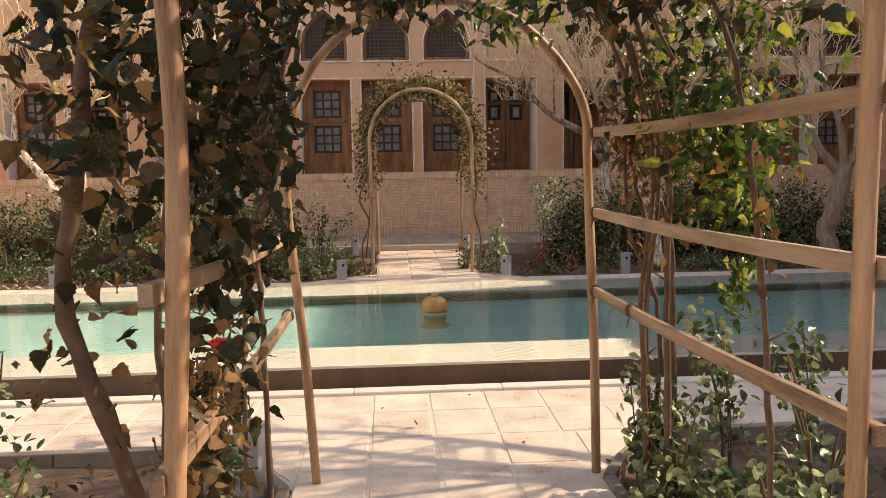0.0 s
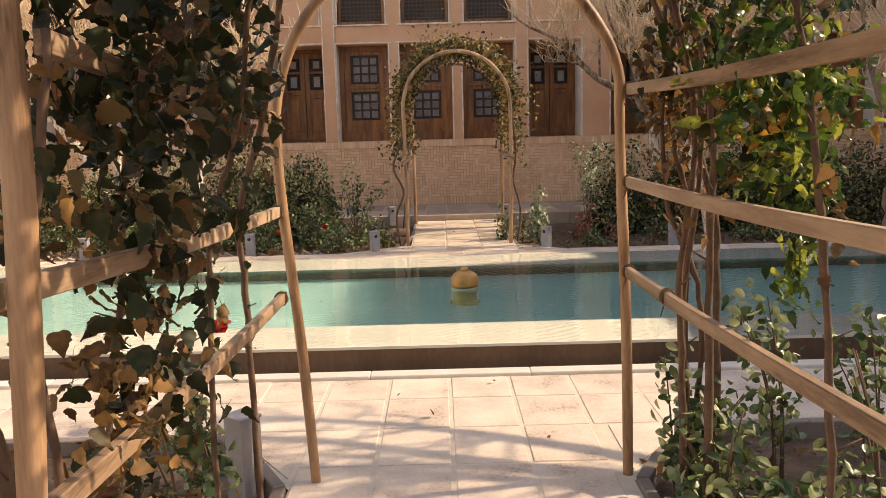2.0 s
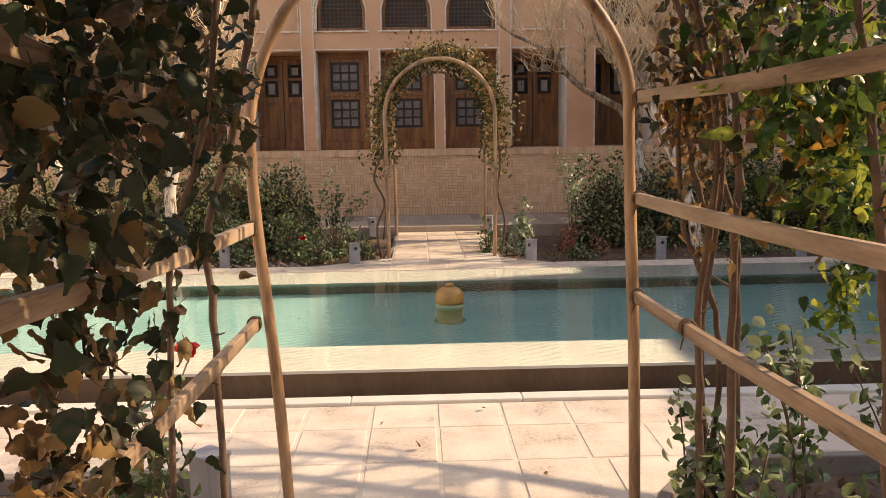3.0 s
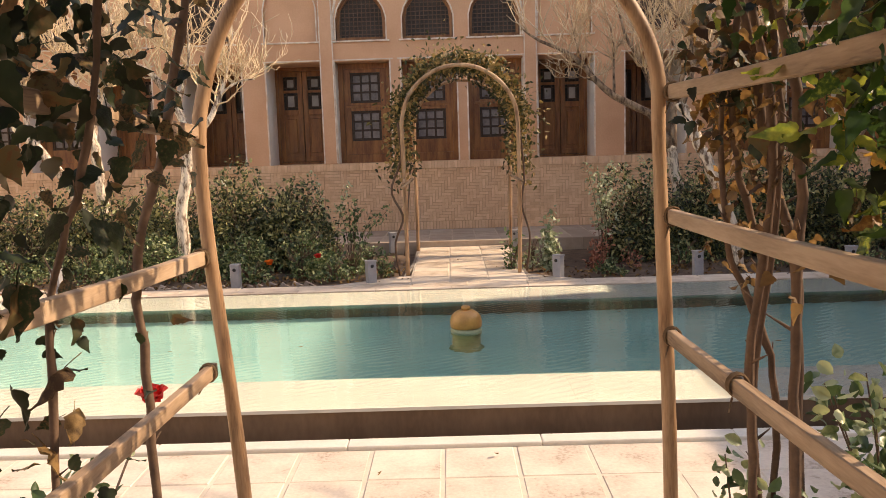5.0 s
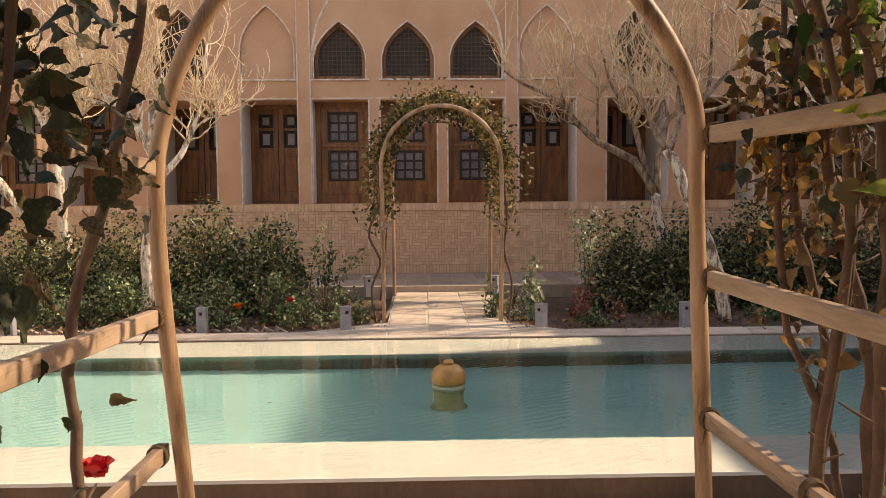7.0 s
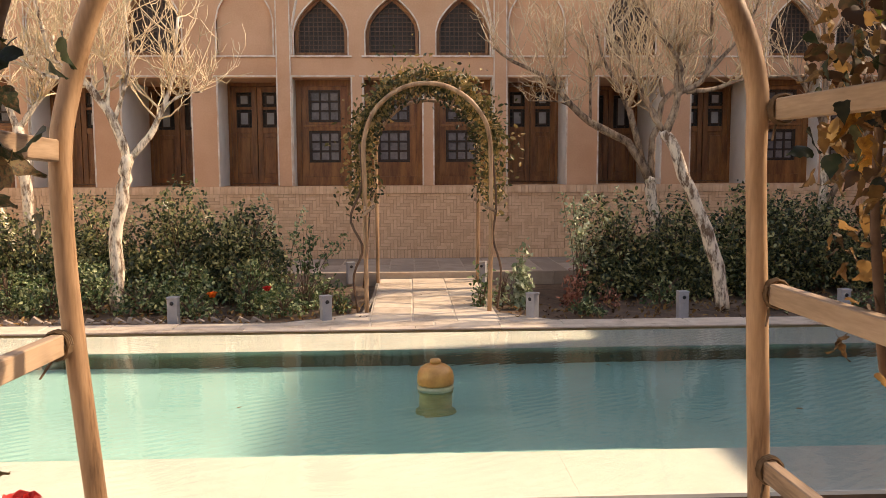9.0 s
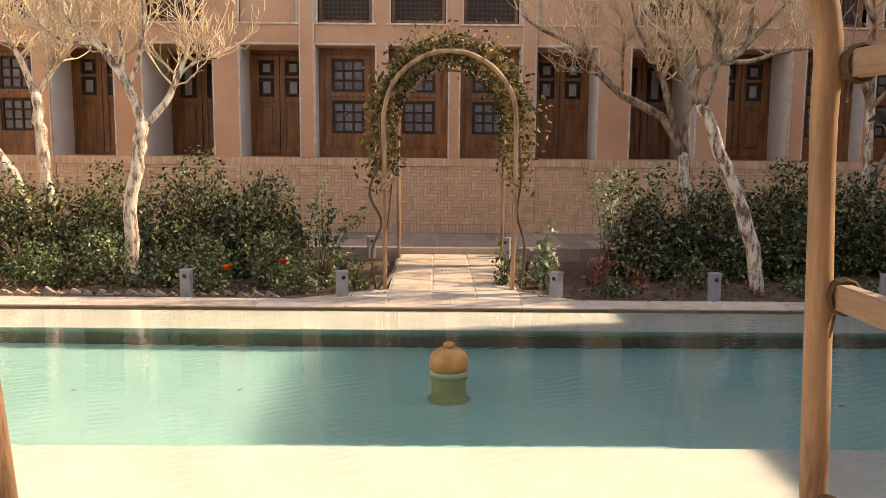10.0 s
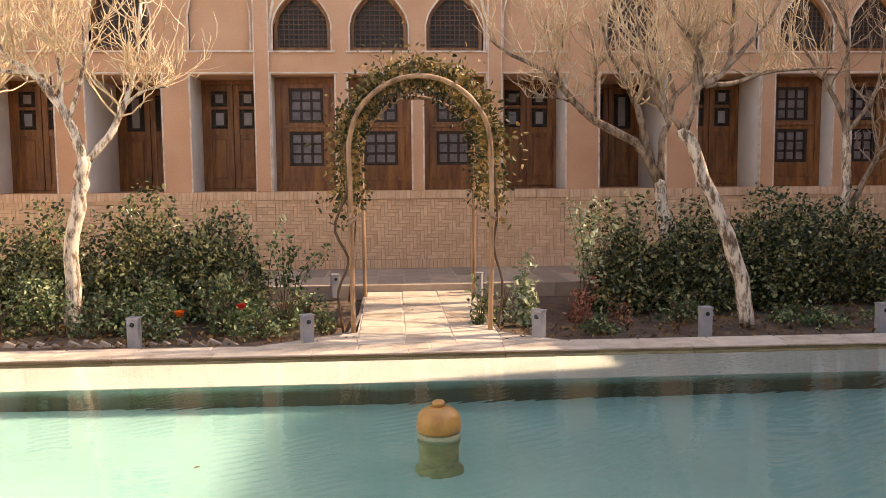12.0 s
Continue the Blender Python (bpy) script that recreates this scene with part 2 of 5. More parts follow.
def reflection_wall():
    """Turquoise paint; the hedge's reflection is coloured in, dark below an uneven line under the water."""
    m = material("pool wall with hedge reflection", (0.20, 0.36, 0.31), (0.28, 0.44, 0.38), 0.7, 2, 25, 0.1)
    nt = m.node_tree
    N, L = nt.nodes, nt.links
    b = N["Principled BSDF"]
    old = b.inputs["Base Color"].links[0].from_socket
    co = N.new("ShaderNodeTexCoord").outputs["Object"]
    sep = N.new("ShaderNodeSeparateXYZ")
    L.new(co, sep.inputs[0])
    nz = N.new("ShaderNodeTexNoise")
    nz.inputs["Scale"].default_value = 3.2
    nz.inputs["Detail"].default_value = 5
    L.new(co, nz.inputs["Vector"])
    ad = N.new("ShaderNodeMath")
    ad.operation = "MULTIPLY_ADD"
    ad.inputs[1].default_value = 0.26
    L.new(nz.outputs["Fac"], ad.inputs[0])
    L.new(sep.outputs["Z"], ad.inputs[2])
    rg = N.new("ShaderNodeMapRange")
    rg.inputs["From Min"].default_value = 0.06
    rg.inputs["From Max"].default_value = 0.225
    L.new(ad.outputs[0], rg.inputs["Value"])
    mx = N.new("ShaderNodeMix")
    mx.data_type = "RGBA"
    mx.inputs[6].default_value = (0.072, 0.088, 0.056, 1)
    L.new(rg.outputs[0], mx.inputs[0])
    L.new(old, mx.inputs[7])
    L.new(mx.outputs[2], b.inputs["Base Color"])
    return m


M_REFLECTWALL = reflection_wall()


# ---- mesh helpers ----
class Soup:
    """Collects vertices and faces for one mesh."""

    def __init__(self):
        self.v, self.f = [], []

    def add(self, verts, faces):
        o = len(self.v)
        self.v.extend(verts)
        self.f.extend([tuple(i + o for i in f) for f in faces])
        return self

    def box(self, x0, y0, z0, x1, y1, z1, c=0.0):
        """A box; c > 0 chamfers all its edges."""
        if c <= 0:
            vs = [(x, y, z) for z in (z0, z1) for y in (y0, y1) for x in (x0, x1)]
            return self.add(vs, [(0, 2, 3, 1), (4, 5, 7, 6), (0, 1, 5, 4), (2, 6, 7, 3), (0, 4, 6, 2), (1, 3, 7, 5)])
        bm = bmesh.new()
        bmesh.ops.create_cube(bm, size=1.0)
        for v in bm.verts:
            v.co = ((x0 + x1) / 2 + v.co.x * (x1 - x0), (y0 + y1) / 2 + v.co.y * (y1 - y0), (z0 + z1) / 2 + v.co.z * (z1 - z0))
        bmesh.ops.bevel(bm, geom=bm.edges[:], offset=c, segments=2, affect="EDGES", profile=0.5)
        self.bm(bm)
        return self

    def bm(self, bm):
        bm.verts.index_update()
        self.add([tuple(v.co) for v in bm.verts], [tuple(v.index for v in f.verts) for f in bm.faces])
        bm.free()

    def tube(self, pts, radii, sides=6, cap=True):
        """A tapered tube along pts."""
        pts = [Vector(p) for p in pts]
        rings = []
        side = None
        for i, p in enumerate(pts):
            d = (pts[min(i + 1, len(pts) - 1)] - pts[max(i - 1, 0)]).normalized()
            if side is None:
                side = d.orthogonal().normalized()
            side = (side - d * side.dot(d)).normalized()
            other = d.cross(side)
            rings.append([tuple(p + (side * math.cos(a) + other * math.sin(a)) * radii[i])
                          for a in [2 * math.pi * k / sides for k in range(sides)]])
        vs = [v for r in rings for v in r]
        fs = []
        for i in range(len(pts) - 1):
            for k in range(sides):
                a, b = i * sides + k, i * sides + (k + 1) % sides
                fs.append((a, b, b + sides, a + sides))
        if cap:
            fs.append(tuple(reversed(range(sides))))
            fs.append(tuple(range(len(vs) - sides, len(vs))))
        return self.add(vs, fs)


def part(name, soup, mat, parent=None, label="", smooth=False, at=(0, 0, 0)):
    """One mesh object from a Soup, moved to at, under its parent."""
    me = bpy.data.meshes.new(name)
    me.from_pydata(soup.v, [], soup.f)
    me.materials.append(mat)
    if smooth:
        me.polygons.foreach_set("use_smooth", [True] * len(me.polygons))
    me.update()
    ob = new(name, me)
    ob.location = at
    if parent is not None:
        ob.parent = parent
    if label:
        ob["label"] = label
    return ob


def piece(name, me, parent, m):
    ob = new(name, me)
    ob.parent = parent
    ob.matrix_basis = m
    return ob


def thing(name, label, category, at=(0, 0, 0), group="", kind=""):
    ob = new(name)
    ob.location = at
    ob.empty_display_size = 0.1
    return tagged(ob, label, category, group, kind)


def bend(points, n):
    """A smooth line of n points through the given ones."""
    P = [Vector(p) for p in points]
    P = [2 * P[0] - P[1]] + P + [2 * P[-1] - P[-2]]
    out = []
    spans = len(P) - 3
    for i in range(n):
        u = i / (n - 1) * spans
        k = min(int(u), spans - 1)
        t = u - k
        a, b, c, d = P[k:k + 4]
        out.append(0.5 * ((2 * b) + (c - a) * t + (2 * a - 5 * b + 4 * c - d) * t * t + (3 * b - a - 3 * c + d) * t ** 3))
    return out


def leaves(pos, length, width, rng, droop=0.3, aim=None, aim_weight=0.0, wide=0.42, tilt=0.0):
    """A Soup of folded pointed leaves at the given places."""
    pos = np.asarray(pos, float)
    n = len(pos)
    d = rng.normal(size=(n, 3))
    d /= np.linalg.norm(d, axis=1)[:, None]
    d[:, 2] -= droop
    if aim is not None:
        d += np.asarray(aim) * aim_weight
    d /= np.linalg.norm(d, axis=1)[:, None]
    r = rng.normal(size=(n, 3))
    r[:, 2] += tilt
    s = np.cross(d, r)
    s /= np.linalg.norm(s, axis=1)[:, None]
    u = np.cross(s, d)
    L = length * rng.uniform(0.55, 1.15, n)[:, None]
    W = width / length * L * 0.5
    k = rng.uniform(0.05, 0.3, n)[:, None]
    mid = pos + d * L * 0.5 - u * L * 0.05
    rows = [pos]
    for along, out, lift in ((0.16, 0.62, 0.8), (wide, 1.0, 2.0), (0.70, 0.78, 1.2), (0.89, 0.36, 0.3)):
        rows.append(pos + d * L * along + s * W * out + u * W * k * lift)
    rows.append(pos + d * L - u * L * k * 0.5)
    for along, out, lift in ((0.89, 0.36, 0.3), (0.70, 0.78, 1.2), (wide, 1.0, 2.0), (0.16, 0.62, 0.8)):
        rows.append(pos + d * L * along - s * W * out + u * W * k * lift)
    vs = np.stack(rows + [mid], 1).reshape(-1, 3)
    tris = np.array([(i, 10, (i + 1) % 10) for i in range(10)])
    fs = (tris[None] + 11 * np.arange(n)[:, None, None]).reshape(-1, 3)
    sp = Soup()
    sp.v, sp.f = vs.tolist(), fs.tolist()
    return sp


def cluster(rng, n, centre, size, lumps=12):
    """Points gathered in lumps on the shell of an uneven ellipsoid."""
    c = rng.normal(size=(lumps, 3))
    c /= np.linalg.norm(c, axis=1)[:, None]
    c *= rng.uniform(0.45, 0.85, lumps)[:, None]
    pick = rng.integers(0, lumps, n)
    q = rng.normal(size=(n, 3))
    q /= np.linalg.norm(q, axis=1)[:, None]
    q *= 0.42 * rng.uniform(0.5, 1.12, n)[:, None] ** 0.6
    p = (c[pick] + q) * np.asarray(size)
    p[:, 2] = np.abs(p[:, 2] + size[2] * 0.12)
    return p + np.asarray(centre)

# ---- ground ----
def ground():
    xs = [-80, -30, -12] + [round(-8 + 0.16 * i, 3) for i in range(101)] + [12, 30, 80]
    ys = [-60, -20, -7] + [round(-2 + 0.16 * i, 3) for i in range(42)] + [4.88, 8.55] + [round(9.1 + 0.16 * i, 3) for i in range(30)] + [20, 60, 90]
    sp = Soup()
    nx = len(xs)
    for y in ys:
        for x in xs:
            z = -0.065
            if abs(x) < 8.1 and -2 < y < 14:
                z += 0.035 * noise.noise((x * 2.1, y * 2.1, 0)) + 0.02 * noise.noise((x * 6, y * 6, 3))
            if abs(x) < 1.0 and y < 4.9:
                z = -0.075
            if 4.5 < y < 9.7 or y > 12.3:
                z = -0.09
            sp.v.append((x, y, z))
    hole_y = ys.index(4.88)
    for j in range(len(ys) - 1):
        for i in range(nx - 1):
            if j == hole_y and -7.0 < xs[i] and xs[i + 1] < 7.0:
                continue
            a = j * nx + i
            sp.f.append((a, a + 1, a + 1 + nx, a + nx))
    return tagged(part("ground", sp, M_SOIL, smooth=True), "brown crumbly garden soil of the flower beds", "ground", kind="structure")


ground()

WATER, RIM, FLOOR = 0.137, 0.134, -0.34
PX = 6.6
NEAR_O, NEAR_I, FAR_I, FAR_O = 5.06, 5.57, 7.80, 8.40


def pool():
    p = thing("pool", "long raised garden pool with cream marble rim and turquoise basin", "pool", kind="structure")
    basin = Soup()
    basin.box(-PX, NEAR_I - 0.02, FLOOR - 0.1, PX, FAR_I + 0.02, FLOOR)
    basin.box(-PX, NEAR_I, FLOOR, PX, NEAR_I + 0.24, FLOOR + 0.26)
    part("basin_floor", basin, M_POOL, p, "turquoise painted floor with a submerged step")
    sides = Soup()
    sides.box(-PX, NEAR_I - 0.14, FLOOR, PX, NEAR_I, RIM - 0.019)
    sides.box(-PX, FAR_I, FLOOR, PX, FAR_I + 0.14, RIM - 0.019)
    sides.box(-PX - 0.14, NEAR_I - 0.14, FLOOR, -PX, FAR_I + 0.14, RIM - 0.019)
    sides.box(PX, NEAR_I - 0.14, FLOOR, PX + 0.14, FAR_I + 0.14, RIM - 0.019)
    # wall colour includes a dark band for the hedge mirrored in the water
    part("basin_wall", sides, M_REFLECTWALL, p, "turquoise walls with the hedge's dark reflection coloured in")
    wall = Soup()
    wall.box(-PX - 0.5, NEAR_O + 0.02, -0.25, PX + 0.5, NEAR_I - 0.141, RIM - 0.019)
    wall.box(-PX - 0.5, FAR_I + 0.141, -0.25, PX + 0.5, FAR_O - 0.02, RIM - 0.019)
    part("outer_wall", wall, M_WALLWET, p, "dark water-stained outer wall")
    rim = Soup()
    n = 11
    for k in range(n):
        x0, x1 = -PX - 0.52 + k * (2 * PX + 1.04) / n, -PX - 0.52 + (k + 1) * (2 * PX + 1.04) / n - 0.0002
        for a, b in ((NEAR_O, NEAR_I + 0.012), (FAR_I - 0.012, FAR_O)):
            s = Soup().box(x0, a, RIM - 0.018, x1, b, RIM, 0.0008)
            part("rim_slab", s, M_RIM, p)
    ch = Soup()
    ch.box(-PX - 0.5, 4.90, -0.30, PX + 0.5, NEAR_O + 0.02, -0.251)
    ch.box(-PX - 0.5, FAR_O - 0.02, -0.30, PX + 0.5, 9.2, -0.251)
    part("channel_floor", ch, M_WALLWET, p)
    return p


pool()


def water():
    sp = Soup()
    x0, x1, y0, y1 = -PX - 0.52, PX + 0.52, NEAR_O + 0.004, FAR_O - 0.004
    sp.add([(x0, y0, WATER), (x1, y0, WATER), (x1, y1, WATER), (x0, y1, WATER)], [(0, 1, 2, 3)])
    w = part("water", sp, M_WATER)
    w.visible_shadow = False
    return tagged(w, "clear rippled turquoise pool water brimming over its rim", "water", kind="structure")


water()

# ---- facade ----
YF = 14.4
ZS, ZL, ZU, ZT, ZTOP = 1.20, 2.82, 3.13, 4.35, 6.1
WIN = [(-1.76, -0.87), (-0.70, 0.20), (0.36, 1.26), (5.44, 6.32), (6.48, 7.38), (7.54, 8.44), (-6.76, -5.88), (-7.82, -6.92)]
DOORS = [(1.48, 2.39), (4.30, 5.21), (-2.87, -1.98), (-5.62, -4.70)]
PASS = [(2.87, 3.85), (-4.29, -3.25)]
XL, XR = -9.2, 9.2


def arch_line(x0, x1, zs, za, n=9):
    """A pointed arch from (x0, zs) over its apex to (x1, zs)."""
    xm, w, h = (x0 + x1) / 2, (x1 - x0) / 2, za - zs
    half = []
    for i in range(n + 1):
        u = i / n
        half.append((x0 + w * u, zs + h * (0.50 * math.sqrt(max(0, 1 - (1 - u) ** 2.0)) + 0.50 * u)))
    return half + [(2 * xm - x, z) for x, z in reversed(half[:-1])]


UPPER = []   # x0, x1, springing, apex, kind
for a, b in WIN:
    UPPER.append((a + 0.05, b - 0.05, 3.50, 4.02, "w"))
for a, b in PASS:
    UPPER.append((a + 0.10, b - 0.12, 3.62, 4.22, "w"))
for a, b in DOORS:
    UPPER.append((a + 0.02, b - 0.05, 3.66, 4.26, "b"))


def facade():
    wall = Soup()
    depth = 0.85
    xs = sorted(WIN + DOORS + PASS)
    edge = XL
    for a, b in xs:
        wall.box(edge, YF, ZS, a, YF + depth, ZL)
        edge = b
    wall.box(edge, YF, ZS, XR, YF + depth, ZL)
    for a, b in PASS:
        for x0, x1 in ((a - 0.12, a), (b, b + 0.12)):
            wall.box(x0, YF + depth, ZS, x1, YF + 1.5, ZL)
    wall.box(XL, YF, ZL, XR, YF + 1.6, ZU)
    edge = XL
    for x0, x1, zs, za, kind in sorted(UPPER):
        wall.box(edge, YF, ZU, x0, YF + depth, ZT)
        line = arch_line(x0, x1, zs, za)
        back = YF + (depth if kind == "w" else 0.045)
        n = len(line)
        vs = [(x, y, z) for y in (YF, back) for x, z in line] + [(x, YF, ZT) for x, z in line]
        fs = []
        for i in range(n - 1):
            fs += [(i, i + 1, 2 * n + i + 1, 2 * n + i), (i + 1, i, n + i, n + i + 1)]
        wall.add(vs, fs)
        wall.add([(x0, YF, ZU), (x0, back, ZU), (x0, back, zs), (x0, YF, zs)], [(0, 1, 2, 3)])
        wall.add([(x1, YF, ZU), (x1, back, ZU), (x1, back, zs), (x1, YF, zs)], [(3, 2, 1, 0)])
        if kind == "b":
            wall.box(x0 - 0.02, back, ZU, x1 + 0.02, YF + depth, ZT)
        edge = x1
    wall.box(edge, YF, ZU, XR, YF + depth, ZT)
    wall.box(XL, YF, ZT, XR, YF + depth, ZTOP)
    wall.box(XL, YF + 0.06, -0.2, XR, YF + 1.6, ZS)
    w = tagged(part("wall_north", wall, M_PLASTER), "tan mud-plastered courtyard facade with recessed doors and arched windows", "wall", kind="structure")
    return w


FACADE = facade()


def trims():
    t = thing("trim", "thin white plaster edging round the facade openings", "trim", kind="structure")
    for a, b in sorted(WIN + DOORS + PASS):
        deep = 0.45 if (a, b) in WIN else (0.69 if (a, b) in DOORS else 1.3)
        for x0, x1 in ((a, a + 0.007), (b - 0.007, b)):
            part("jamb_lining", Soup().box(x0, YF + 0.002, ZS + 0.001, x1, YF + deep, ZL - 0.009), M_WHITE, t)
        s = Soup().box(a - 0.012, YF - 0.008, ZS + 0.004, a + 0.012, YF + 0.001, ZL + 0.01, 0.003)
        part("edge_strip", s, M_TRIM, t)
        s = Soup().box(b - 0.012, YF - 0.008, ZS + 0.004, b + 0.012, YF + 0.001, ZL + 0.01, 0.003)
        part("edge_strip", s, M_TRIM, t)
        s = Soup().box(a - 0.05, YF - 0.016, ZL + 0.012, b + 0.05, YF + 0.001, ZL + 0.034, 0.004)
        part("lintel_strip", s, M_TRIM, t)
    for x0, x1, zs, za, kind in sorted(UPPER):
        line = [(x0, ZU + 0.02)] + arch_line(x0, x1, zs, za, 10) + [(x1, ZU + 0.02)]
        xm = (x0 + x1) / 2
        outer = []
        for i, (x, z) in enumerate(line):
            a, b = line[max(i - 1, 0)], line[min(i + 1, len(line) - 1)]
            dx, dz = b[0] - a[0], b[1] - a[1]
            l = math.hypot(dx, dz)
            outer.append((x - dz / l * 0.021, z + dx / l * 0.021))
        n = len(line)
        vs = [(x, YF - 0.014, z) for x, z in line] + [(x, YF - 0.014, z) for x, z in outer] + [(x, YF + 0.01, z) for x, z in line] + [(x, YF + 0.01, z) for x, z in outer]
        fs = []
        for i in range(n - 1):
            fs += [(i, i + 1, n + i + 1, n + i), (2 * n + i, 2 * n + i + 1, i + 1, i), (n + i, n + i + 1, 3 * n + i + 1, 3 * n + i)]
        part("arch_edging", Soup().add(vs, fs), M_TRIM, t)
        part("sill_ledge", Soup().box(x0 - 0.06, YF - 0.03, ZU - 0.012, x1 + 0.06, YF + 0.02, ZU + 0.014, 0.005), M_TRIM, t)
    for x0, x1 in ((-1.975, -1.775), (1.275, 1.465), (5.225, 5.425), (-5.865, -5.635)):
        part("pilaster", Soup().box(x0, YF - 0.035, ZS, x1, YF + 0.01, ZTOP - 0.01, 0.008), M_PLASTER, t, "plastered pilaster")
        for xe in (x0, x1):
            part("pilaster_edge", Soup().box(xe - 0.009, YF - 0.041, ZS + 0.01, xe + 0.009, YF - 0.02, ZTOP - 0.02, 0.004), M_TRIM, t)
    # tall blind arches that frame each group of three windows
    for x0, x1 in ((-1.76, 1.26), (5.44, 8.46), (-8.88, -5.86)):
        line = [(x0, ZU + 0.03)] + arch_line(x0, x1, 3.52, 5.69, 16) + [(x1, ZU + 0.03)]
        sp = Soup().tube([(x, YF, z) for x, z in line], [0.021] * len(line), 6)
        part("great_arch_edging", sp, M_TRIM, t)
    return t


trims()


def lattice_window(x0, x1):
    """Wooden sash with two lattice panels of nine panes each."""
    w = x1 - x0
    ob = thing("window_1", "walnut window with two lattice panels of small panes", "window", (x0, YF + 0.34, ZS), "facade lattice windows", "structure")
    h = ZL - ZS
    f = Soup()
    f.box(0, 0, 0, 0.09, 0.09, h, 0.006)
    f.box(w - 0.09, 0, 0, w, 0.09, h, 0.006)
    f.box(0.09, 0.004, h - 0.09, w - 0.09, 0.09, h, 0.006)
    f.box(0.09, 0.004, 0, w - 0.09, 0.09, 0.14, 0.006)
    part("window_frame", f, M_DOOR, ob)
    s = Soup()
    s.box(0.09, 0.02, 0.14, 0.20, 0.08, h - 0.09, 0.005)
    s.box(w - 0.20, 0.02, 0.14, w - 0.09, 0.08, h - 0.09, 0.005)
    zb, zm, zt = 0.36, 0.915, h - 0.15
    s.box(0.20, 0.02, 0.14, w - 0.20, 0.08, zb, 0.005)
    s.box(0.20, 0.012, zm - 0.065, w - 0.20, 0.08, zm + 0.065, 0.005)
    s.box(0.20, 0.02, zt, w - 0.20, 0.08, h - 0.09, 0.005)
    part("sash", s, M_DOOR, ob)
    part("sash_bead", Soup().box(0.12, -0.012, zm - 0.012, w - 0.12, 0.02, zm + 0.03, 0.006), M_DOOR, ob)
    for z0, z1 in ((zb, zm - 0.065), (zm + 0.065, zt)):
        x = 0.20
        ww = w - 0.40
        b = Soup()
        e = 0.026
        gw, gh = ww - 2 * e, z1 - z0 - 2 * e
        for k in range(4):
            xx = x + e + gw * k / 3
            b.box(xx - 0.010, 0.03, z0, xx + 0.010, 0.055, z1)
            zz = z0 + e + gh * k / 3
            b.box(x, 0.034, zz - 0.010, x + ww, 0.059, zz + 0.010)
        b.box(x - 0.004, 0.024, z0, x + 0.008, 0.06, z1).box(x + ww - 0.008, 0.024, z0, x + ww + 0.004, 0.06, z1)
        b.box(x, 0.026, z0 - 0.004, x + ww, 0.061, z0 + 0.008).box(x, 0.026, z1 - 0.008, x + ww, 0.061, z1 + 0.004)
        part("lattice", b, M_LATTICE, ob, "dark lattice bars")
        for i in range(3):
            for j in range(3):
                px, pz = x + e + gw * i / 3, z0 + e + gh * j / 3
                part("pane", Soup().box(px + 0.017, 0.062, pz + 0.017, px + gw / 3 - 0.017, 0.066, pz + gh / 3 - 0.017), M_PANE, ob)
    # added dark sheet in place of the unlit room
    part("room_dark_sheet", Soup().box(0.0, 0.12, 0.0, w, 0.14, h), M_DARKROOM, ob)
    return ob


def double_door(x0, x1, deep, name, label, rows):
    w, h = x1 - x0, ZL - ZS
    ob = thing(name, label, "door", (x0, YF + deep, ZS), "facade doors", "structure")
    f = Soup()
    f.box(0, 0, 0, 0.05, 0.08, h, 0.005)
    f.box(w - 0.05, 0, 0, w, 0.08, h, 0.005)
    f.box(0.05, 0.002, h - 0.06, w - 0.05, 0.08, h, 0.005)
    f.box(0.05, 0.002, 0, w - 0.05, 0.08, 0.035, 0.005)
    part("door_frame", f, M_DOOR, ob)
    lw = (w - 0.11) / 2
    for k in range(2):
        o = 0.05 + k * (lw + 0.01)
        leaf = Soup()
        leaf.box(o, 0.02, 0.04, o + 0.08, 0.07, h - 0.065, 0.004)
        leaf.box(o + lw - 0.08, 0.02, 0.04, o + lw, 0.07, h - 0.065, 0.004)
        zs = [0.04, 0.13, 0.83, 0.92] + ([1.20, 1.245] if rows == 2 else []) + [h - 0.15, h - 0.065]
        for a, b in zip(zs[0::2], zs[1::2]):
            leaf.box(o + 0.08, 0.022, a, o + lw - 0.08, 0.07, b, 0.004)
        leaf.box(o + 0.08, 0.045, 0.13, o + lw - 0.08, 0.06, 0.83)
        leaf.box(o + 0.115, 0.028, 0.19, o + lw - 0.115, 0.05, 0.77, 0.012)
        lf = part("door_leaf", leaf, M_DOOR, ob)
        lights = [(0.92, 1.20), (1.245, h - 0.15)] if rows == 2 else [(0.92, h - 0.15)]
        for a, b in lights:
            # pane coloured with the darkness of the room behind it
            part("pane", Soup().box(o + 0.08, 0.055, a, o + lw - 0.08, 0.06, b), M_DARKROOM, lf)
            part("curtain", Soup().box(o + lw / 2 - 0.055, 0.045, a + 0.045, o + lw / 2 + 0.055, 0.05, b - 0.04), M_CURTAIN, lf, "white curtain")
            bar = Soup()
            bar.box(o + 0.08, 0.03, a + 0.035, o + lw - 0.08, 0.048, a + 0.05)
            bar.box(o + 0.08, 0.03, b - 0.05, o + lw - 0.08, 0.048, b - 0.035)
            for xx in (o + lw / 2 - 0.075, o + lw / 2 + 0.06):
                bar.box(xx, 0.032, a, xx + 0.015, 0.05, b)
            part("lattice", bar, M_LATTICE, lf)
    # added dark sheet closes the doorway like an unlit interior
    part("room_dark_sheet", Soup().box(0.0, 0.085, 0.0, w, 0.10, h), M_DARKROOM, ob)
    return ob


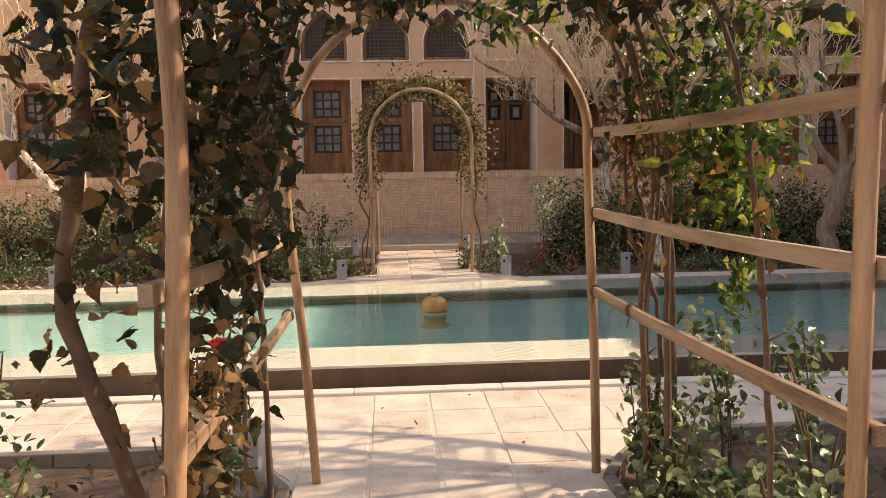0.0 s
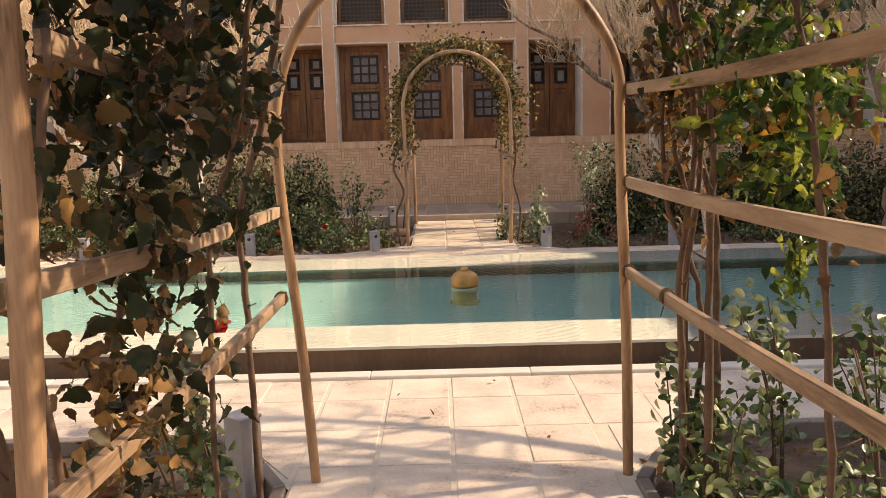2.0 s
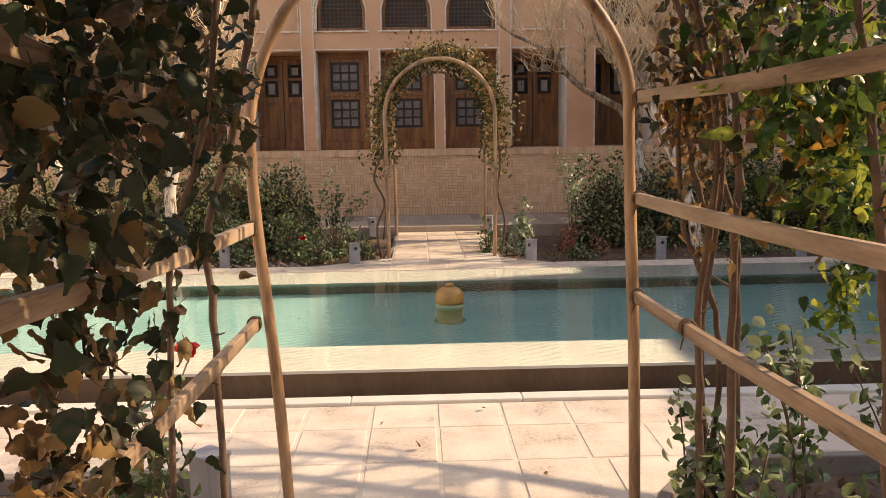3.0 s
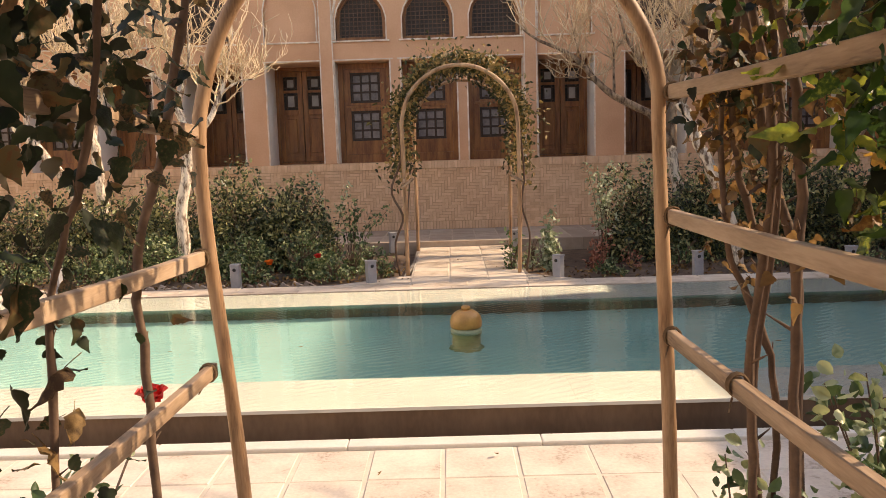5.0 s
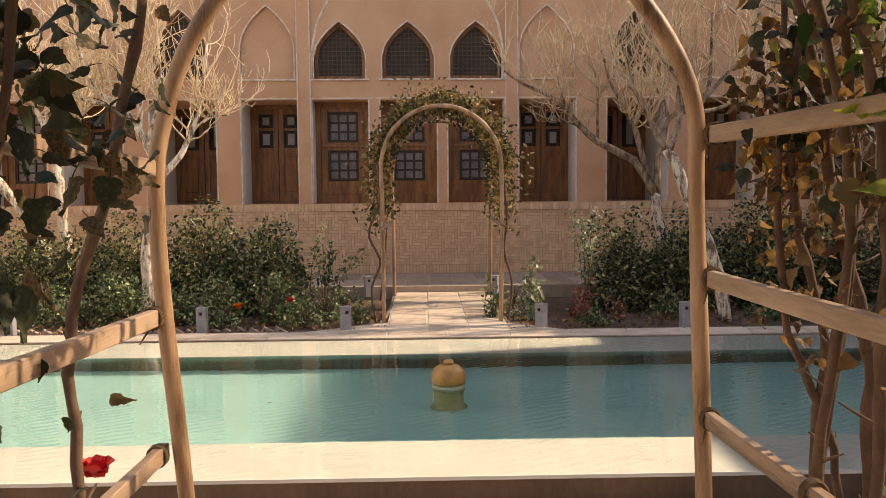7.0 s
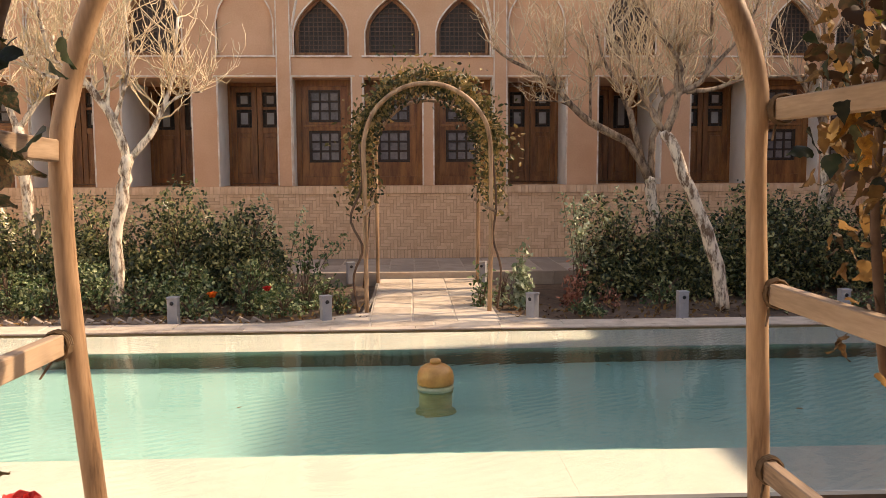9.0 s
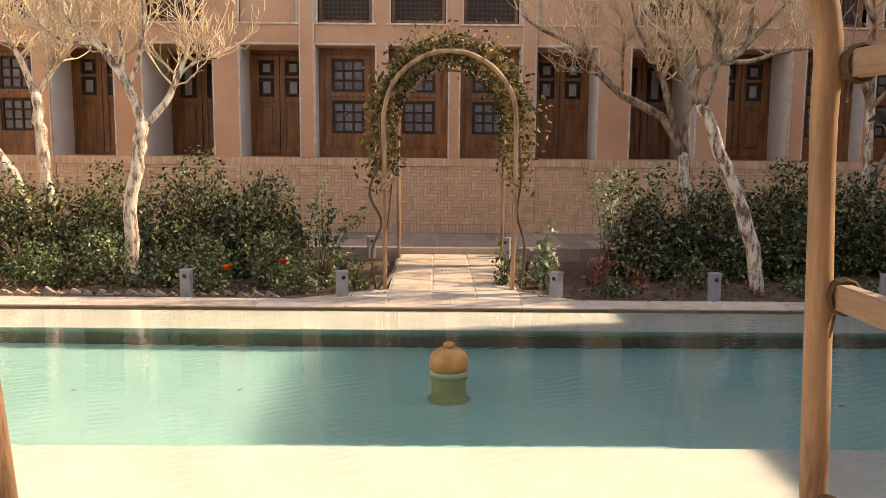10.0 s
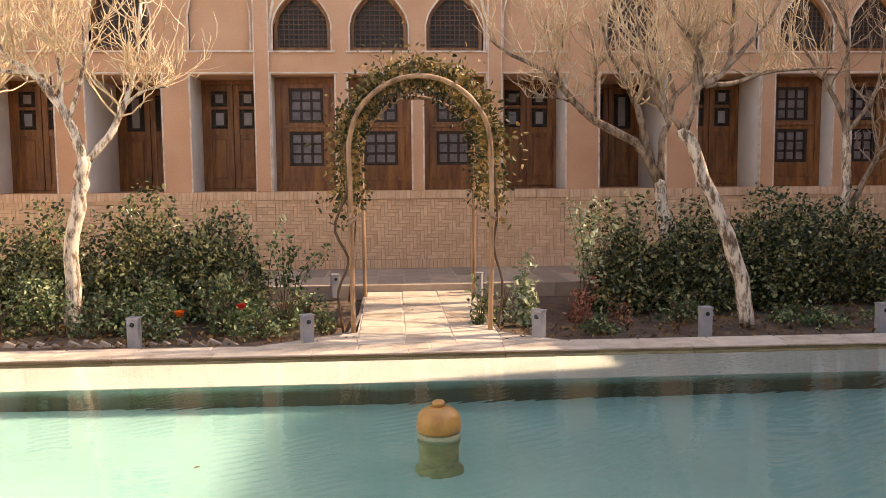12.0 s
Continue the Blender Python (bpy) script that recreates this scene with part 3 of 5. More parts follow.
first = lattice_window(*WIN[0])
for a, b in WIN[1:]:
    copy_thing(first, pose(a, YF + 0.34, ZS) @ Matrix.Diagonal(((b - a) / (WIN[0][1] - WIN[0][0]), 1, 1, 1)))
first = double_door(*DOORS[0], 0.70, "door_1", "closed walnut double door with small curtained panes", 2)
for a, b in DOORS[1:]:
    copy_thing(first, pose(a, YF + 0.70, ZS))
first = double_door(*PASS[0], 1.32, "door_2", "dark walnut double door deep in a passage niche", 1)
for a, b in PASS[1:]:
    copy_thing(first, pose(a, YF + 1.32, ZS))


def arched_window(x0, x1, zs, za):
    ob = thing("window_2", "pointed arched window with dark wooden grille", "window", (x0, YF + 0.12, ZU), "upper arched windows", "structure")
    w = x1 - x0
    line = [(0, 0.012)] + [(x - x0, z - ZU) for x, z in arch_line(x0, x1, zs, za)] + [(w, 0.012)]
    path = [(min(max(x, 0.025), w - 0.025), 0.02, z - 0.025 if i not in (0, len(line) - 1) else 0.03) for i, (x, z) in enumerate(line)]
    fr = Soup().tube(path, [0.036] * len(path), 4)
    fr.box(0, -0.01, 0.014, w, 0.05, 0.075, 0.005)
    part("window_frame", fr, M_DOOR, ob)

    def top(x):
        best = 0.1
        for (xa, za_), (xb, zb) in zip(line[1:-2], line[2:-1]):
            if xa <= x <= xb and xb > xa:
                best = za_ + (zb - za_) * (x - xa) / (xb - xa)
        return best
    g = Soup()
    k = 0.068
    x = k
    while x < w - 0.03:
        g.box(x - 0.006, 0.018, 0.07, x + 0.006, 0.03, max(0.12, top(x) - 0.03))
        x += k
    z = 0.12
    while z < za - ZU - 0.06:
        inside = [xx * w / 60 for xx in range(61) if top(xx * w / 60) > z + 0.03]
        if inside:
            g.box(max(inside[0], 0.03), 0.021, z - 0.006, min(inside[-1], w - 0.03), 0.033, z + 0.006)
        z += k
    part("grille", g, M_GRILLE, ob, "weathered wooden grille")
    # one dark sheet for both the glass and the dim room
    part("glazing", Soup().box(-0.01, 0.06, -0.0, w + 0.01, 0.08, za - ZU + 0.02), M_DIMGLASS, ob)
    return ob


made = {}
for x0, x1, zs, za, kind in UPPER:
    if kind == "w":
        key = (round(za, 2), round(x1 - x0, 1))
        if key in made:
            o, ww = made[key]
            copy_thing(o, pose(x0, YF + 0.12, ZU) @ Matrix.Diagonal(((x1 - x0) / ww, 1, 1, 1)))
        else:
            made[key] = (arched_window(x0, x1, zs, za), x1 - x0)

# unseen block added behind the east wing to cast soft shade on the pool
tagged(part("shade_block", Soup().box(14.92, 9.0, -0.2, 15.9, 10.8, 11.39, 0.05), M_PLASTER), "unseen plain block behind the east wing that shades the pool", "wall", kind="structure")
# plain unseen walls that close the courtyard; west and south are white to bounce light
for name, box in (("wall_east", (8.9, -7.0, -0.2, 9.3, YF, 5.70)), ("bounce_wall_west", (-9.3, -7.0, -0.2, -8.9, YF, 5.0)),
                  ("bounce_wall_south", (-9.3, -7.4, -0.2, 9.3, -7.0, 5.0))):
    tagged(part(name, Soup().box(*box, 0.03), M_PLASTER if name == "wall_east" else M_WHITE), "plain plastered courtyard wall out of view", "wall", kind="structure")

# ---- fountain head and garden lights ----
M_COLLAR = material("pale wet stone", (0.23, 0.26, 0.16), (0.39, 0.42, 0.28), 0.4, 9, 50, 0.2)


def lathe(profile, sides=28):
    sp = Soup()
    for r, z in profile:
        for k in range(sides):
            a = 2 * math.pi * k / sides
            sp.v.append((r * math.cos(a), r * math.sin(a), z))
    for i in range(len(profile) - 1):
        for k in range(sides):
            a, b = i * sides + k, i * sides + (k + 1) % sides
            sp.f.append((a, b, b + sides, a + sides))
    sp.f.append(tuple(range(len(sp.v) - sides, len(sp.v))))
    return sp


fountain = thing("fountain_head", "domed amber stone fountain head standing in the pool", "fountain", (0.12, 6.736, FLOOR))
up = 0.462
dome = part("dome", lathe([(0.09, up + 0.034), (0.108, up + 0.038), (0.112, up + 0.050), (0.110, up + 0.090), (0.104, up + 0.115), (0.090, up + 0.136), (0.066, up + 0.152),
                           (0.042, up + 0.160), (0.03, up + 0.161)]), M_AMBER, fountain, "amber stone dome", smooth=True)
part("knob", lathe([(0.026, up + 0.160), (0.033, up + 0.166), (0.033, up + 0.180), (0.026, up + 0.188), (0.012, up + 0.191), (0.001, up + 0.191)]), M_AMBER, dome, smooth=True)
part("collar", lathe([(0.100, up - 0.03), (0.110, up - 0.025), (0.110, up + 0.024), (0.102, up + 0.033), (0.02, up + 0.033)]), M_COLLAR, fountain, "pale greenish collar at the waterline", smooth=True)
part("shaft", lathe([(0.125, 0.0), (0.12, 0.03), (0.100, 0.05), (0.098, up - 0.10), (0.108, up - 0.08), (0.108, up - 0.03), (0.02, up - 0.03)]), M_GREENSTONE, fountain, "algae-green shaft under water", smooth=True)


def garden_light():
    ob = thing("garden_light", "grey metal box light standing at the edge of a flower bed", "garden light", group="box garden lights")
    w, d, h = 0.05, 0.042, 0.235
    part("housing", Soup().box(-w, -d, -0.05, w, d, h, 0.006), M_LAMP, ob, smooth=False)
    part("cap", Soup().box(-w - 0.004, -d - 0.004, h - 0.012, w + 0.004, d + 0.004, h + 0.004, 0.003), M_LAMP, ob)
    ring = lathe([(0.026, 0), (0.026, 0.006), (0.021, 0.006), (0.020, 0.001), (0.001, 0.001)], 18)
    r = part("bezel", ring, M_LAMP, ob)
    r.matrix_basis = pose(0, -d - 0.0005, h * 0.76, 90, 0, 0)
    l = part("lens", lathe([(0.019, 0), (0.018, 0.003), (0.010, 0.006), (0.001, 0.007)], 16), M_LENS, r, "dark glass lens", smooth=True)
    l.location = (0, 0, 0.0014)
    return ob


light = garden_light()
light.matrix_basis = pose(1.17, 9.78, 0, 0, 0, -42)
for x, y, r in ((-0.84, 9.76, 26), (2.66, 9.78, 4), (-2.30, 9.78, -4), (4.30, 9.80, 3), (-4.25, 9.80, 0), (-0.80, 12.62, 20), (0.93, 12.55, -20)):
    copy_thing(light, pose(x, y, 0, 0, 0, r))


def tall_light(m):
    ob = thing("bollard_light", "tall grey metal garden light beside the arbor foot", "garden light", group="near garden lights")
    part("housing", Soup().box(-0.058, -0.05, -0.06, 0.058, 0.05, 0.30, 0.006), M_LAMP, ob)
    part("cap", Soup().box(-0.062, -0.054, 0.296, 0.062, 0.054, 0.312, 0.004), M_LAMP, ob)
    r = part("bezel", lathe([(0.032, 0), (0.032, 0.007), (0.026, 0.007), (0.025, 0.001), (0.001, 0.001)], 18), M_LAMP, ob)
    r.matrix_basis = pose(0, 0.0505, 0.23, -90, 0, 0)
    ob.matrix_basis = m
    return ob


bl = tall_light(pose(-0.89, 3.50, -0.02, 0, 0, -38))
copy_thing(bl, pose(0.93, 3.42, -0.02, 0, 0, 35))


# ---- arbors ----
def hoop(x0, x1, y, spring, foot0, foot1, n=15):
    xm, r = (x0 + x1) / 2, (x1 - x0) / 2
    pts = [(foot0, y, -0.08), ((foot0 * 0.6 + x0 * 0.4), y, spring * 0.4), (x0, y, spring * 0.8)]
    for i in range(n + 1):
        a = math.pi * (1 - i / n)
        pts.append((xm + r * math.cos(a), y, spring + r * math.sin(a)))
    pts += [(x1, y, spring * 0.8), ((foot1 * 0.6 + x1 * 0.4), y, spring * 0.4), (foot1, y, -0.08)]
    return pts


def wobble(pts, rng, s):
    return [(p[0] + rng.normal() * s, p[1] + rng.normal() * s, p[2]) for p in pts]


def lath(a, b, w=0.024, h=0.05, sag=0.0):
    """A sawn lath from a to b."""
    a, b = Vector(a), Vector(b)
    sp = Soup()
    n = 8
    d = (b - a).normalized()
    side = d.cross(Vector((0, 0, 1))).normalized() * w / 2
    up = Vector((0, 0, h / 2))
    c = 0.004
    for i in range(n + 1):
        p = a.lerp(b, i / n) + Vector((0, 0, -sag * math.sin(math.pi * i / n)))
        k = 1 + 0.04 * noise.noise(p * 4)
        for s, u in ((-1, -1 + c * 30), (-1 + c * 60, -1), (1 - c * 60, -1), (1, -1 + c * 30), (1, 1 - c * 30), (1 - c * 60, 1), (-1 + c * 60, 1), (-1, 1 - c * 30)):
            sp.v.append(tuple(p + side * s * k + up * u * k))
    for i in range(n):
        for k in range(8):
            p0, p1 = i * 8 + k, i * 8 + (k + 1) % 8
            sp.f.append((p0, p0 + 8, p1 + 8, p1))
    sp.f.append(tuple(range(8)))
    sp.f.append(tuple(reversed(range(n * 8, n * 8 + 8))))
    return sp


def near_arbor():
    rng = np.random.default_rng(3)
    ob = thing("arbor", "rounded pole arbor with lath rails over the stone path", "arbor", (0, 3.49, 0))
    o = Vector((0, -3.49, 0))
    def local(sp):
        sp.v = [(x, y - 3.49, z) for x, y, z in sp.v]
        return sp
    for x0, x1, y, sp_, f0, f1, r in ((-0.675, 0.655, 3.49, 1.46, -0.60, 0.69, 0.0205), (-0.613, 0.665, 1.39, 1.78, -0.690, 0.665, 0.021)):
        pts = [tuple(p) for p in bend(wobble(hoop(x0, x1, y, sp_, f0, f1), rng, 0.004), 70)]
        rad = [r * (1 + 0.10 * noise.noise((p[0] * 5, p[1] * 5, p[2] * 5))) for p in pts]
        part("hoop_pole", local(Soup().tube(pts, rad, 12)), M_WOOD, ob, "bent peeled pole", smooth=True)
    for x0, za, zb in ((0.70, 1.565, 1.553), (0.70, 1.233, 1.200), (0.70, 0.908, 0.847)):
        part("rail", local(lath((0.70, 1.36, za), (0.672, 3.50, zb), 0.026, 0.041, 0.012)), M_LATH, ob, "sawn pine lath")
    for za, zb in ((1.58, 1.48), (1.22, 1.118), (0.865, 0.776)):
        part("rail", local(lath((-0.672, 1.62 if za > 1.5 else 1.365, za), (-0.690, 3.50, zb), 0.026, 0.041, 0.012)), M_LATH, ob, "sawn pine lath")
    for x, y, z in ((0.685, 3.46, 1.200), (0.685, 3.46, 0.847), (0.685, 3.46, 1.553), (-0.685, 3.46, 1.118), (-0.685, 3.46, 0.776), (0.69, 2.93, 0.858)):
        ring = Soup()
        for j in range(3):
            pts = [(x - 0.008 + 0.024 * math.cos(a), y + (j - 1) * 0.007, z + 0.027 * math.sin(a)) for a in [k * math.pi / 6 for k in range(13)]]
            ring.tube(pts, [0.0035] * 13, 5)
        ring.tube([(x - 0.02, y, z - 0.03), (x - 0.035, y - 0.02, z - 0.06)], [0.003, 0.002], 5)
        part("tie", local(ring), M_TIE, ob, "frayed jute tie")
    return ob


near_arbor()


def far_arbor():
    rng = np.random.default_rng(5)
    ob = thing("arbor", "slim pole arbor clothed with autumn climber at the garden path", "arbor", (0.165, 10.15, 0))
    def local(sp):
        sp.v = [(x - 0.165, y - 10.15, z) for x, y, z in sp.v]
        return sp
    for x0, x1, y, s, f0, f1 in ((-0.475, 0.800, 10.15, 1.66, -0.460, 0.792), (-0.44, 0.86, 12.35, 1.66, -0.43, 0.855)):
        pts = [tuple(p) for p in bend(wobble(hoop(x0, x1, y, s, f0, f1), rng, 0.004), 50)]
        part("hoop_pole", local(Soup().tube(pts, [0.0225] * len(pts), 10)), M_WOOD, ob, "bent peeled pole", smooth=True)
    for x in (-0.47, 0.82):
        part("rail", local(lath((x, 10.12, 1.06), (x, 12.38, 1.06), 0.022, 0.045)), M_LATH, ob)
    for a in (30, 60, 90, 120, 150):
        cx, cz = 0.165 + 0.65 * math.cos(radians(a)), 1.68 + 0.65 * math.sin(radians(a))
        part("top_rail", local(lath((cx, 10.12, cz), (cx + 0.03, 12.38, cz), 0.022, 0.022)), M_LATH, ob)
    part("peg", local(Soup().tube([(-0.50, 10.10, 0.98), (-0.37, 10.16, 1.08)], [0.018, 0.016], 8)), M_LATH, ob)
    part("peg", local(Soup().tube([(0.84, 10.10, 1.02), (0.70, 10.16, 1.09)], [0.014, 0.012], 8)), M_LATH, ob)
    return ob


far_arbor()


# ---- climbers ----
def heart_leaf():
    """One broad pointed leaf, folded along its rib, 1 long."""
    half = [(0.0, 0.0), (0.17, -0.035), (0.36, 0.03), (0.44, 0.17), (0.37, 0.25), (0.42, 0.38), (0.29, 0.49), (0.28, 0.61), (0.13, 0.81), (0.0, 1.05)]
    sp = Soup()
    ribs = [(0, y) for y in (0.0, 0.03, 0.10, 0.18, 0.28, 0.42, 0.55, 0.64, 0.84, 1.05)]
    for (x, y), (rx, ry) in zip(half, ribs):
        sp.v.append((0, ry, -0.10 * ry * ry))
        sp.v.append((x, y, 0.22 * x - 0.20 * y * y + 0.05 * math.sin(11 * y)))
        sp.v.append((-x * 0.94, y + 0.03 * math.sin(7 * y), 0.26 * x - 0.16 * y * y + 0.05 * math.cos(10 * y)))
    for i in range(9):
        a = i * 3
        sp.f += [(a, a + 1, a + 4, a + 3), (a + 2, a, a + 3, a + 5)]
    sp.tube([(0, 0, 0), (0, -0.2, 0.05), (0.02, -0.4, 0.14)], [0.018, 0.016, 0.014], 4)
    return sp


LEAF_SP = heart_leaf()
LEAF_MESH = bpy.data.meshes.new("leaf")
LEAF_MESH.from_pydata(LEAF_SP.v, [], LEAF_SP.f)
LEAF_MESH.materials.append(M_LEAF1)
LEAF_MESH.polygons.foreach_set("use_smooth", [True] * len(LEAF_MESH.polygons))
SUN_MESH = LEAF_MESH.copy()
SUN_MESH.materials[0] = M_LEAFSUN1
for v in SUN_MESH.vertices:
    v.co.x *= 0.66
    v.co.z -= 0.10 * v.co.y * v.co.y
DRY_MESH = LEAF_MESH.copy()
for v in DRY_MESH.vertices:
    v.co.x *= 0.55
    v.co.z += 0.34 * noise.noise((v.co.x * 3.1, v.co.y * 3.2, 1.3)) + 0.95 * v.co.x * v.co.x
M_DRY1 = material("single dry leaves", (0.07, 0.036, 0.016), (0.35, 0.21, 0.08), 0.7, 5, 40, 0.4, pieces=True, spread=0.3, through_light=0.3)
DRY_MESH.materials[0] = M_DRY1
GOLD_MESH = DRY_MESH.copy()
GOLD_MESH.materials[0] = material("single golden leaves", (0.24, 0.095, 0.018), (0.70, 0.38, 0.07), 0.5, 6, 50, 0.4, pieces=True, spread=0.3, through_light=0.4)


def scatter_leaf(parent, mesh, rng, p, size, tilt_out):
    """A single leaf that hangs tip down and faces outwards."""
    e = Euler((radians(rng.uniform(-150, -75)), radians(rng.normal() * 28), radians(rng.uniform(0, 360))))
    piece("leaf", mesh, parent, Matrix.LocRotScale(Vector(p), e, Vector((size * rng.uniform(0.8, 1.1), size, size))))


def heart_soup(rng, pts, size, slim=1.0):
    """Many heart leaves joined in one mesh."""
    base = np.array(LEAF_SP.v[:30])
    faces = [f for f in LEAF_SP.f if max(f) < 30]
    sp = Soup()
    for p in pts:
        s = size * rng.uniform(0.6, 1.2)
        e = Euler((radians(rng.uniform(-160, -60)), radians(rng.normal() * 35), radians(rng.uniform(0, 360)))).to_matrix()
        w = (base * (s * slim * rng.uniform(0.8, 1.1), s, s)) @ np.array(e).T + np.array(p)
        sp.add(w.tolist(), faces)
    return sp


def climber(name, label, stems, zones, rng, base):
    """stems: lines with radii; zones: (material, leaf size, single count, joined count, centre, spread)."""
    ob = thing(name, label, "climbing plant", base)
    b = Vector(base)
    for pts, r0, r1 in stems:
        line = bend([Vector(p) - b for p in pts], 26)
        line = [p + Vector((rng.normal(), rng.normal(), 0)) * 0.003 for p in line]
        rad = [(r0 + (r1 - r0) * i / 25) * rng.uniform(0.85, 1.2) for i in range(26)]
        sp = Soup().tube(line, rad, 8)
        for i in range(3, 25, 3):
            q = line[i] + Vector((rng.normal() * 0.03, rng.normal() * 0.03, 0.035))
            sp.tube([line[i], line[i].lerp(q, 0.5), q], [rad[i] * 0.4, rad[i] * 0.28, rad[i] * 0.12], 5)
        part("stem", sp, M_STEM, ob, smooth=True)
    for mesh, mat, size, singles, joined, centre, spread in zones:
        c = Vector(centre) - b
        def spot():
            q = np.clip(rng.normal(size=3), -1.9, 1.9)
            return (c.x + q[0] * spread[0], c.y + q[1] * spread[1], c.z + q[2] * spread[2])
        for k in range(singles):
            scatter_leaf(ob, mesh, rng, spot(), size * rng.uniform(0.75, 1.15), 0)
        if joined:
            f = part("foliage", heart_soup(rng, [spot() for k in range(joined)], size, 0.66 if mesh is SUN_MESH else 1.0), mat, ob, smooth=True)
            f["kind"] = "stuff"
    return ob


rng = np.random.default_rng(11)
climber("climbing_vine", "dense dark green climbing vine with browning leaves on the arbor", [
    ([(-0.82, 1.72, -0.06), (-0.80, 1.75, 0.5), (-0.86, 1.70, 0.85), (-0.95, 1.72, 1.15), (-0.90, 1.70, 1.45), (-0.84, 1.7, 1.8), (-0.7, 1.8, 2.1)], 0.026, 0.016),
    ([(-0.75, 3.15, -0.06), (-0.752, 3.15, 0.47), (-0.756, 3.15, 0.89), (-0.760, 3.15, 1.14), (-0.669, 3.15, 1.446), (-0.611, 3.15, 1.705), (-0.56, 3.15, 1.95)], 0.013, 0.011),
    ([(-0.76, 2.60, -0.06), (-0.74, 2.6, 0.45), (-0.722, 2.6, 0.95), (-0.714, 2.6, 1.14), (-0.66, 2.6, 1.31), (-0.60, 2.6, 1.5), (-0.55, 2.6, 1.8), (-0.45, 2.65, 2.1)], 0.008, 0.007),
    ([(-0.90, 2.30, -0.06), (-0.92, 2.3, 0.6), (-0.88, 2.35, 1.0), (-0.80, 2.3, 1.5), (-0.7, 2.3, 2.0)], 0.012, 0.008),
    ([(-0.70, 1.62, -0.06), (-0.70, 1.66, 0.5), (-0.72, 1.6, 1.1), (-0.66, 1.62, 1.6)], 0.010, 0.007),
], [
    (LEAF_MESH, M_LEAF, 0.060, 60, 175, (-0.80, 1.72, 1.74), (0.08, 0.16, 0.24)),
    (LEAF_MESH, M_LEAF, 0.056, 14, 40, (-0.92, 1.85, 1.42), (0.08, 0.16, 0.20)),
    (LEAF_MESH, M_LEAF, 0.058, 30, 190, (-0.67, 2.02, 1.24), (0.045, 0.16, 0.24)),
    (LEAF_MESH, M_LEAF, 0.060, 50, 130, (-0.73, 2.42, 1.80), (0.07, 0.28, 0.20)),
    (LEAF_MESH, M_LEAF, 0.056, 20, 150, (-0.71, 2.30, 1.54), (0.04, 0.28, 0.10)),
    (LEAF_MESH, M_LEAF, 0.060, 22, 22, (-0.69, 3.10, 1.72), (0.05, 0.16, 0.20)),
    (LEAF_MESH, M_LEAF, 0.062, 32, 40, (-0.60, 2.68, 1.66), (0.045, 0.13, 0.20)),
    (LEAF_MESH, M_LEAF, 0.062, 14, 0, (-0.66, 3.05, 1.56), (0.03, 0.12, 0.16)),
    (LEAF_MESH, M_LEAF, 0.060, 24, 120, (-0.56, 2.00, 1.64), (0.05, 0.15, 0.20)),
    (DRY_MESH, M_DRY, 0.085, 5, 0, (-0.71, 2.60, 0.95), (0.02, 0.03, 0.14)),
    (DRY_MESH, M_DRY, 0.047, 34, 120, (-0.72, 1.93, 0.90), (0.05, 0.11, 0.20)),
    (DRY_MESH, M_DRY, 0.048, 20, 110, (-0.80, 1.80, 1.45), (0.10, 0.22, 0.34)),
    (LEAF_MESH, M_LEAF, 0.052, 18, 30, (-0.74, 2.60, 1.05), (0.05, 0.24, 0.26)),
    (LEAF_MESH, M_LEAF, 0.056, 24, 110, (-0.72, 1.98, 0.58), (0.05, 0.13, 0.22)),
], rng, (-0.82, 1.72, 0))

